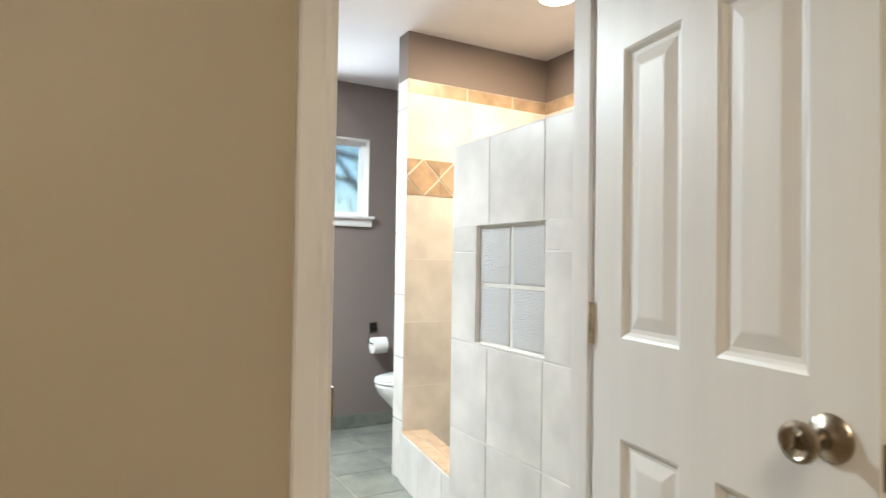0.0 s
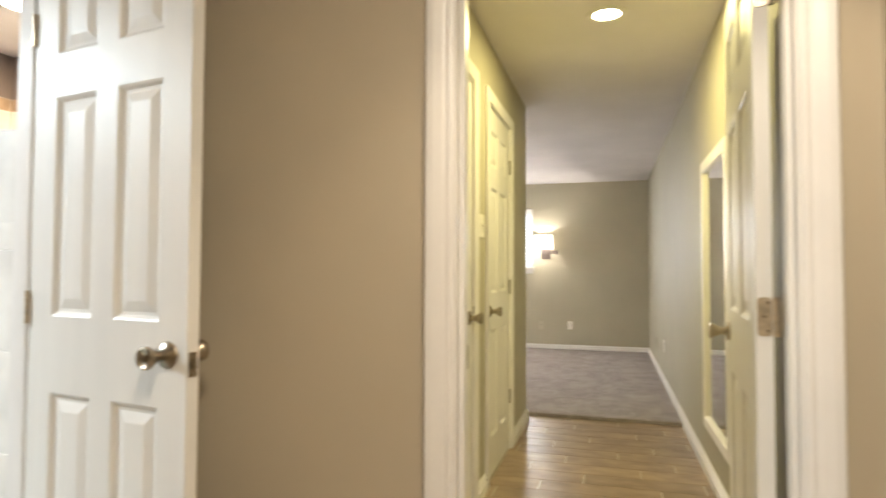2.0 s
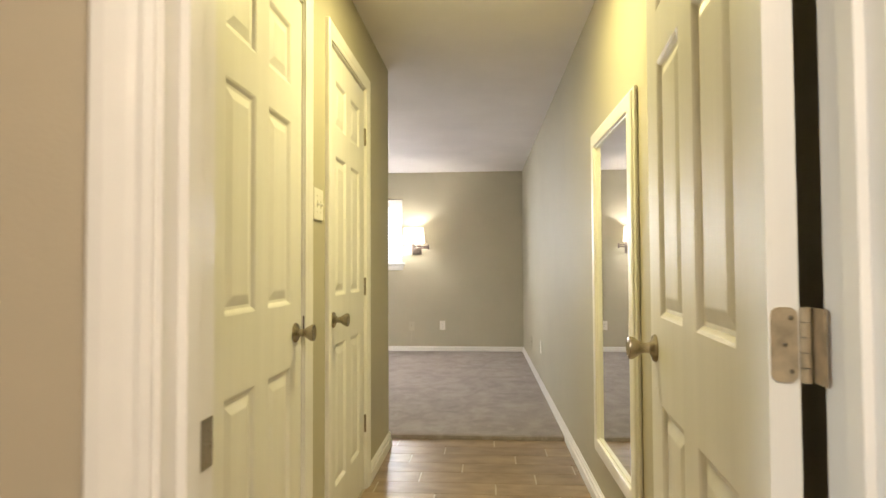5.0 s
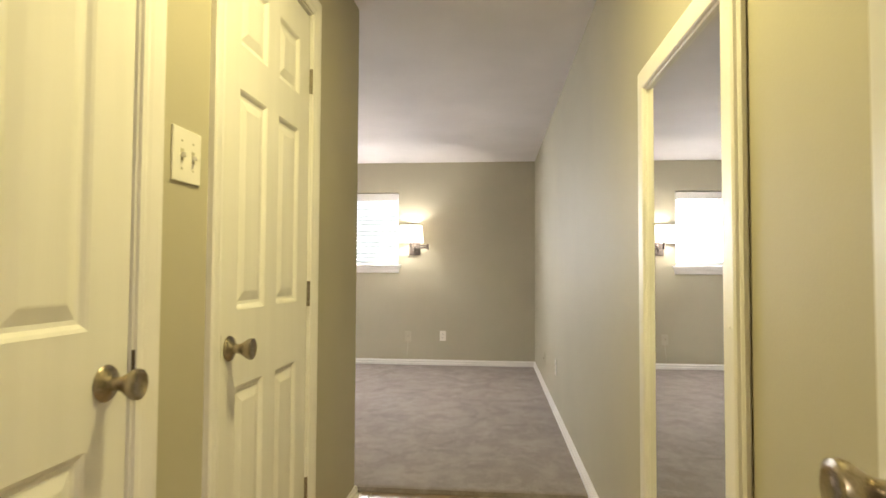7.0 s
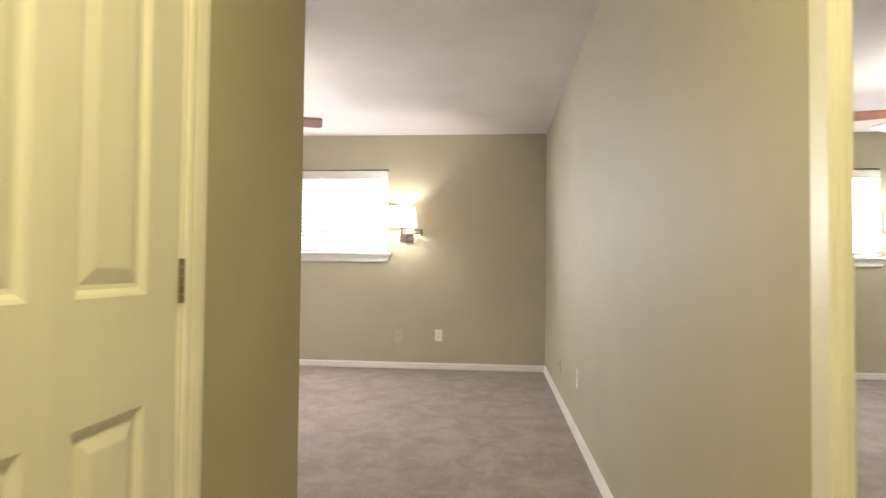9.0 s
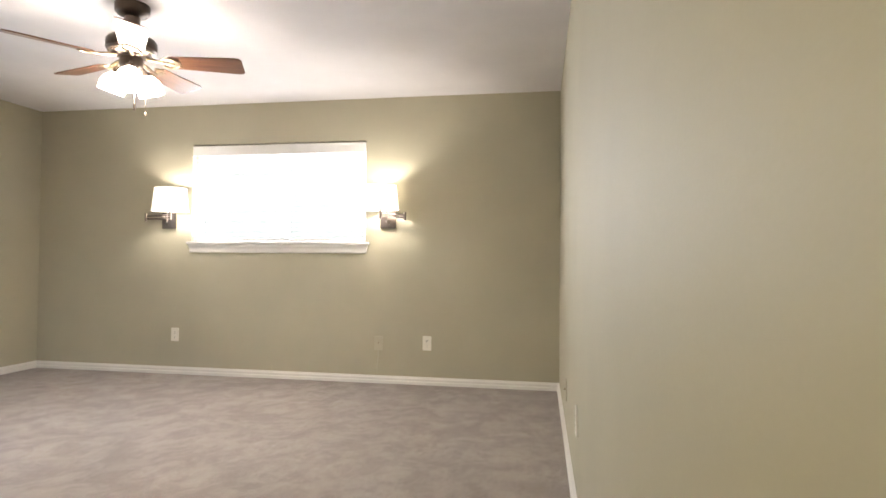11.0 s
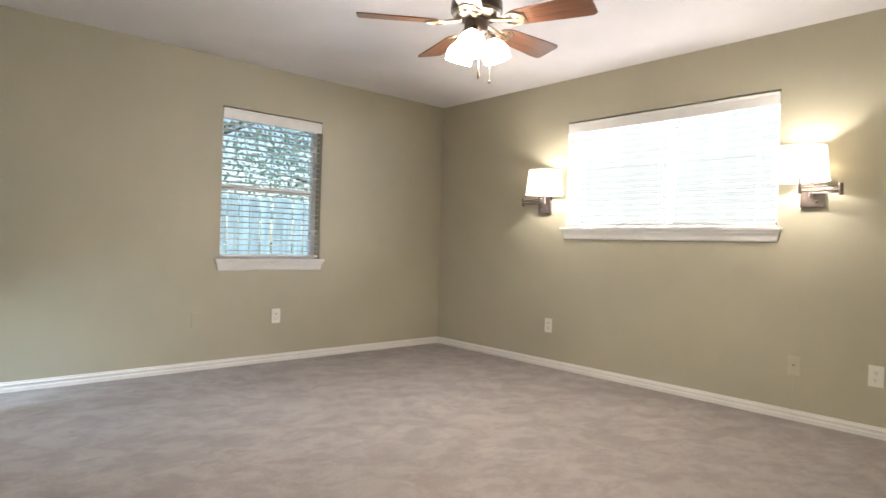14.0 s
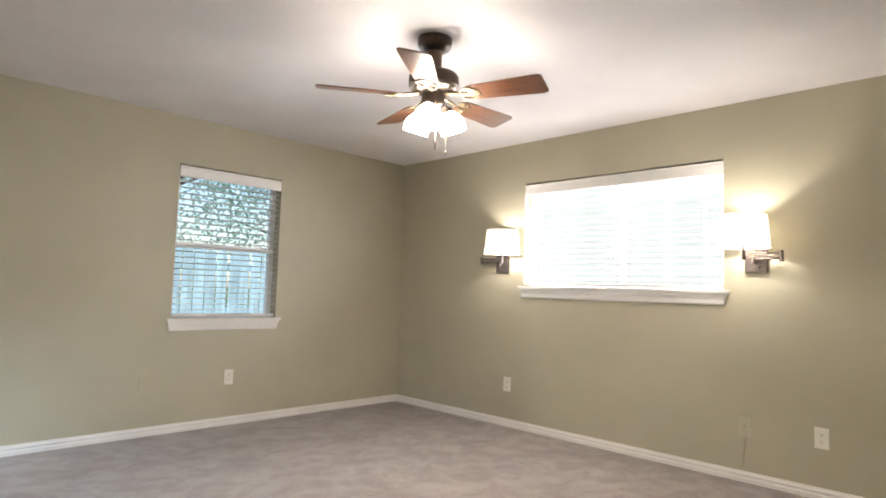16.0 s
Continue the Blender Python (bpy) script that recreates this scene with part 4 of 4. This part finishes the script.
def neighbour_house():
    h = thing("neighbour_house", pose(13.6, 1.5, -0.16), "pale lap-sided house next door with a shingle roof", "house")
    me = finish("siding_board", box(bmesh.new(), -0.012, 0.010, -6, 6, 0, 0.215), SIDING)
    part("wall", boxed(0.02, 0.2, -6, 6, 0, 3.95), SIDING, h)
    for k in range(19):
        part("siding_board", None, None, h, at=pose(0.01, 0, k * 0.208, 0, -3), mesh=me)
    part("fascia", boxed(-0.42, -0.40, -6.3, 6.3, 3.88, 4.05), TRIM, h)
    part("soffit", boxed(-0.40, 0.0, -6.3, 6.3, 3.94, 3.96), TRIM, h)
    bm = bmesh.new()
    sweep(bm, [[Vector((-0.45, y, 4.06)), Vector((4, y, 5.8)), Vector((4, y, 5.7)), Vector((-0.45, y, 3.98))] for y in (-6.3, 6.3)])
    part("roof", bm, SHINGLE, h, "grey shingle roof")


neighbour_house()
tree(8.1, 9.6, 5.2, 2.2, 3, 7000)
tree(11.7, 9.0, 4.8, 2.2, 5, 7000)
tree(4.6, 9.0, 5.0, 2.0, 8, 3000)
tree(19.5, 4.5, 6.4, 2.0, 13, 1800)
tree(20.0, 0.5, 6.8, 2.0, 21, 1800)

# ---- tiles and planks ----
PLANK_MESHES = {}


def plank(x0, x1, y0, y1):
    k = (round(x1 - x0, 3), round(y1 - y0, 3))
    if k not in PLANK_MESHES:
        PLANK_MESHES[k] = finish("plank", boxed(0, k[0], 0, k[1], -0.004, 0.0, bevel=0.0008), PLANK)
    part("plank", None, None, floor_hall, at=pose(x0, y0, 0), mesh=PLANK_MESHES[k])


def lay_planks(xa, xb, ya, yb, rnd):
    x = xb
    row = 0
    while x > xa + 0.01:
        x0 = max(xa, x - 0.155)
        y = ya - (0.10, 0.41, 0.22, 0.53, 0.31)[row % 5]
        while y < yb - 0.005:
            a, b = max(ya, y + 0.004), min(yb, y + 0.606)
            if b - a > 0.02:
                plank(x0 + 0.001, x - 0.001, a, b)
            y += 0.61
        x -= 0.155
        row += 1


lay_planks(2.137, 5.374, -0.840, 0.328, random)
lay_planks(-1.3, 2.137, -0.843, 1.278, random)

TILE_MESHES = {}


def tile(parent, m, w, h, material, name="tile"):
    """A tile in the local x-z plane, its face 4 mm proud towards local -y."""
    k = (round(w, 3), round(h, 3), material.name)
    if k not in TILE_MESHES:
        TILE_MESHES[k] = finish(name, boxed(0, k[0], -0.0025, 0.002, 0, k[1], bevel=0.001), material)
    return part(name, None, None, parent, at=m, mesh=TILE_MESHES[k])


J = 0.0025
# low wall, face towards the room (local x runs towards -y)
cols = (1.337, 1.64, 1.935, 2.178)
rowz = (0.0, 0.21, 0.535, 0.86, 1.185, 1.58)
for c0, c1 in zip(cols, cols[1:]):
    for r0, r1 in zip(rowz, rowz[1:]):
        cuts = [(c0, c1, r0, r1)]
        gy0, gy1, gz0, gz1 = 1.632, 2.012, 0.868, 1.276
        if c1 > gy0 and c0 < gy1 and r1 > gz0 and r0 < gz1:
            cuts = [(c0, c1, max(r0, gz1), r1), (c0, c1, r0, min(r1, gz0)), (c0, min(c1, gy0), max(r0, gz0), min(r1, gz1)), (max(c0, gy1), c1, max(r0, gz0), min(r1, gz1))]
        for a, b, z0, z1 in cuts:
            if b - a > 0.006 and z1 - z0 > 0.006:
                ja, jb, jl, jh = (J if a == c0 else 0), (J if b == c1 else 0), (J if z0 == r0 else 0), (J if z1 == r1 else 0)
                tile(pony, pose(2.159, b - jb, z0 + jl, 0, 0, -90), b - a - ja - jb, z1 - z0 - jl - jh, TILE)
for r0, r1 in zip(rowz, rowz[1:]):
    tile(pony, pose(2.28, 2.176, r0 + J, 0, 0, 180), 0.121, r1 - r0 - 2 * J, TILE)
for c0, c1 in zip(cols, cols[1:]):
    tile(pony, pose(2.155, c0 + J, 1.578) @ pose(0, 0, 0, -90, 0, 0) @ pose(0, 0, 0), 0.127, c1 - c0 - 2 * J, TILE)
# shower back wall and its end
srow = (0.0, 0.16, 0.489, 0.827, 1.159, 1.499)
for x0, x1 in ((2.392, 2.80), (2.80, 3.21), (3.21, 3.316)):
    for z0, z1 in list(zip(srow, srow[1:])) + [(1.694, 2.04)]:
        tile(shower_wall, pose(x0 + J, 3.075, z0 + J), x1 - x0 - 2 * J, z1 - z0 - 2 * J, TILE)
for x0, x1 in ((2.392, 2.76), (2.76, 3.07), (3.07, 3.316)):
    tile(shower_wall, pose(x0 + J, 3.075, 2.04 + J), x1 - x0 - 2 * J, 0.076 - 2 * J, TILED)
part("grout_bed", boxed(2.3915, 3.316, 3.0735, 3.0755, 0.0, 2.115), TGROUT, shower_wall)
erow = (0.0, 0.31, 0.64, 0.97, 1.30, 1.63, 1.96, 2.116)
for z0, z1 in zip(erow, erow[1:]):
    tile(shower_wall, pose(2.392, 3.19, z0 + J, 0, 0, -90), 0.115, z1 - z0 - 2 * J, TILE)
# diamonds
dh = 1.694 - 1.499
x = 2.394
while x < 3.31:
    s = dh * 0.5 - 0.004
    bm = bmesh.new()
    m0 = [(s, 0), (0, s), (-s, 0), (0, -s)]
    sweep(bm, [[Vector((q[0], y, q[1])) for q in m0] for y in (-0.004, 0.0)])
    part("diamond_tile", bm, TILED, shower_wall, at=pose(x + dh / 2, 3.0735, 1.499 + dh / 2))
    for sx in (0, 1):
        for sz in (-1, 1):
            bm = bmesh.new()
            e = -dh / 2 if sx == 0 else dh / 2
            sg = 1 if sx == 0 else -1
            tri = [(e, sz * (dh / 2 - 0.002)), (e, sz * 0.009), (e + sg * (dh / 2 - 0.009), sz * (dh / 2 - 0.002))]
            sweep(bm, [[Vector((q[0], y, q[1])) for q in tri] for y in (-0.004, 0.0)])
            part("triangle_tile", bm, TILED, shower_wall, at=pose(x + dh / 2, 3.0735, 1.499 + dh / 2))
    x += dh
# shower east wall
se = bpy.data.objects["wall_bath_east"]
part("grout_bed", boxed(3.3135, 3.3165, 1.335, 3.07, 0.0, 2.115), TGROUT, se)
for k in range(5):
    y0, y1 = 1.335 + k * 0.347, 1.335 + (k + 1) * 0.347
    for z0, z1 in list(zip(srow, srow[1:])) + [(1.499, 1.694), (1.694, 2.04), (2.04, 2.116)]:
        tile(se, pose(3.3135, y1 - J, z0 + J, 0, 0, -90), y1 - y0 - 2 * J, z1 - z0 - 2 * J, TILED if z0 in (1.499, 2.04) else TILE)
# curb tiles
cl = (o1 - o0).length
ca = math.degrees(math.atan2((o1 - o0).y, (o1 - o0).x))
for k in range(3):
    u0, u1 = cl * k / 3, cl * (k + 1) / 3
    tile(curb, pose(o1.x, o1.y, 0) @ pose(0, 0, 0, 0, 0, ca + 180) @ pose(u0 + J, -0.004, J), u1 - u0 - 2 * J, 0.254, TILE)
    for d0 in (0.0, 0.072):
        tile(curb, pose(o1.x, o1.y, 0.258) @ pose(0, 0, 0, 0, 0, ca + 180) @ pose(u0 + J, d0 + 0.002, 0, -90), u1 - u0 - 2 * J, 0.068, TILED)
# bath skirting tiles and floor tiles
wbn = bpy.data.objects["wall_bath_north"]
for k in range(10):
    tile(wbn, pose(0.3 + 0.3 * k + J, 4.12, 0.0), 0.3 - 2 * J, 0.09, SLATE)
for i in range(10):
    for j in range(9):
        x0, y0 = 0.15 + 0.327 * i, 1.335 + 0.327 * j
        x1, y1 = min(x0 + 0.327, 3.316), min(y0 + 0.327, 4.116)
        if x1 - x0 > 0.03 and y1 - y0 > 0.03:
            tile(floor_bath, pose(x0 + J, y0 + J, -0.0035, -90) @ Matrix.Diagonal((1, 1, 1, 1)), x1 - x0 - 2 * J, y1 - y0 - 2 * J, SLATE)
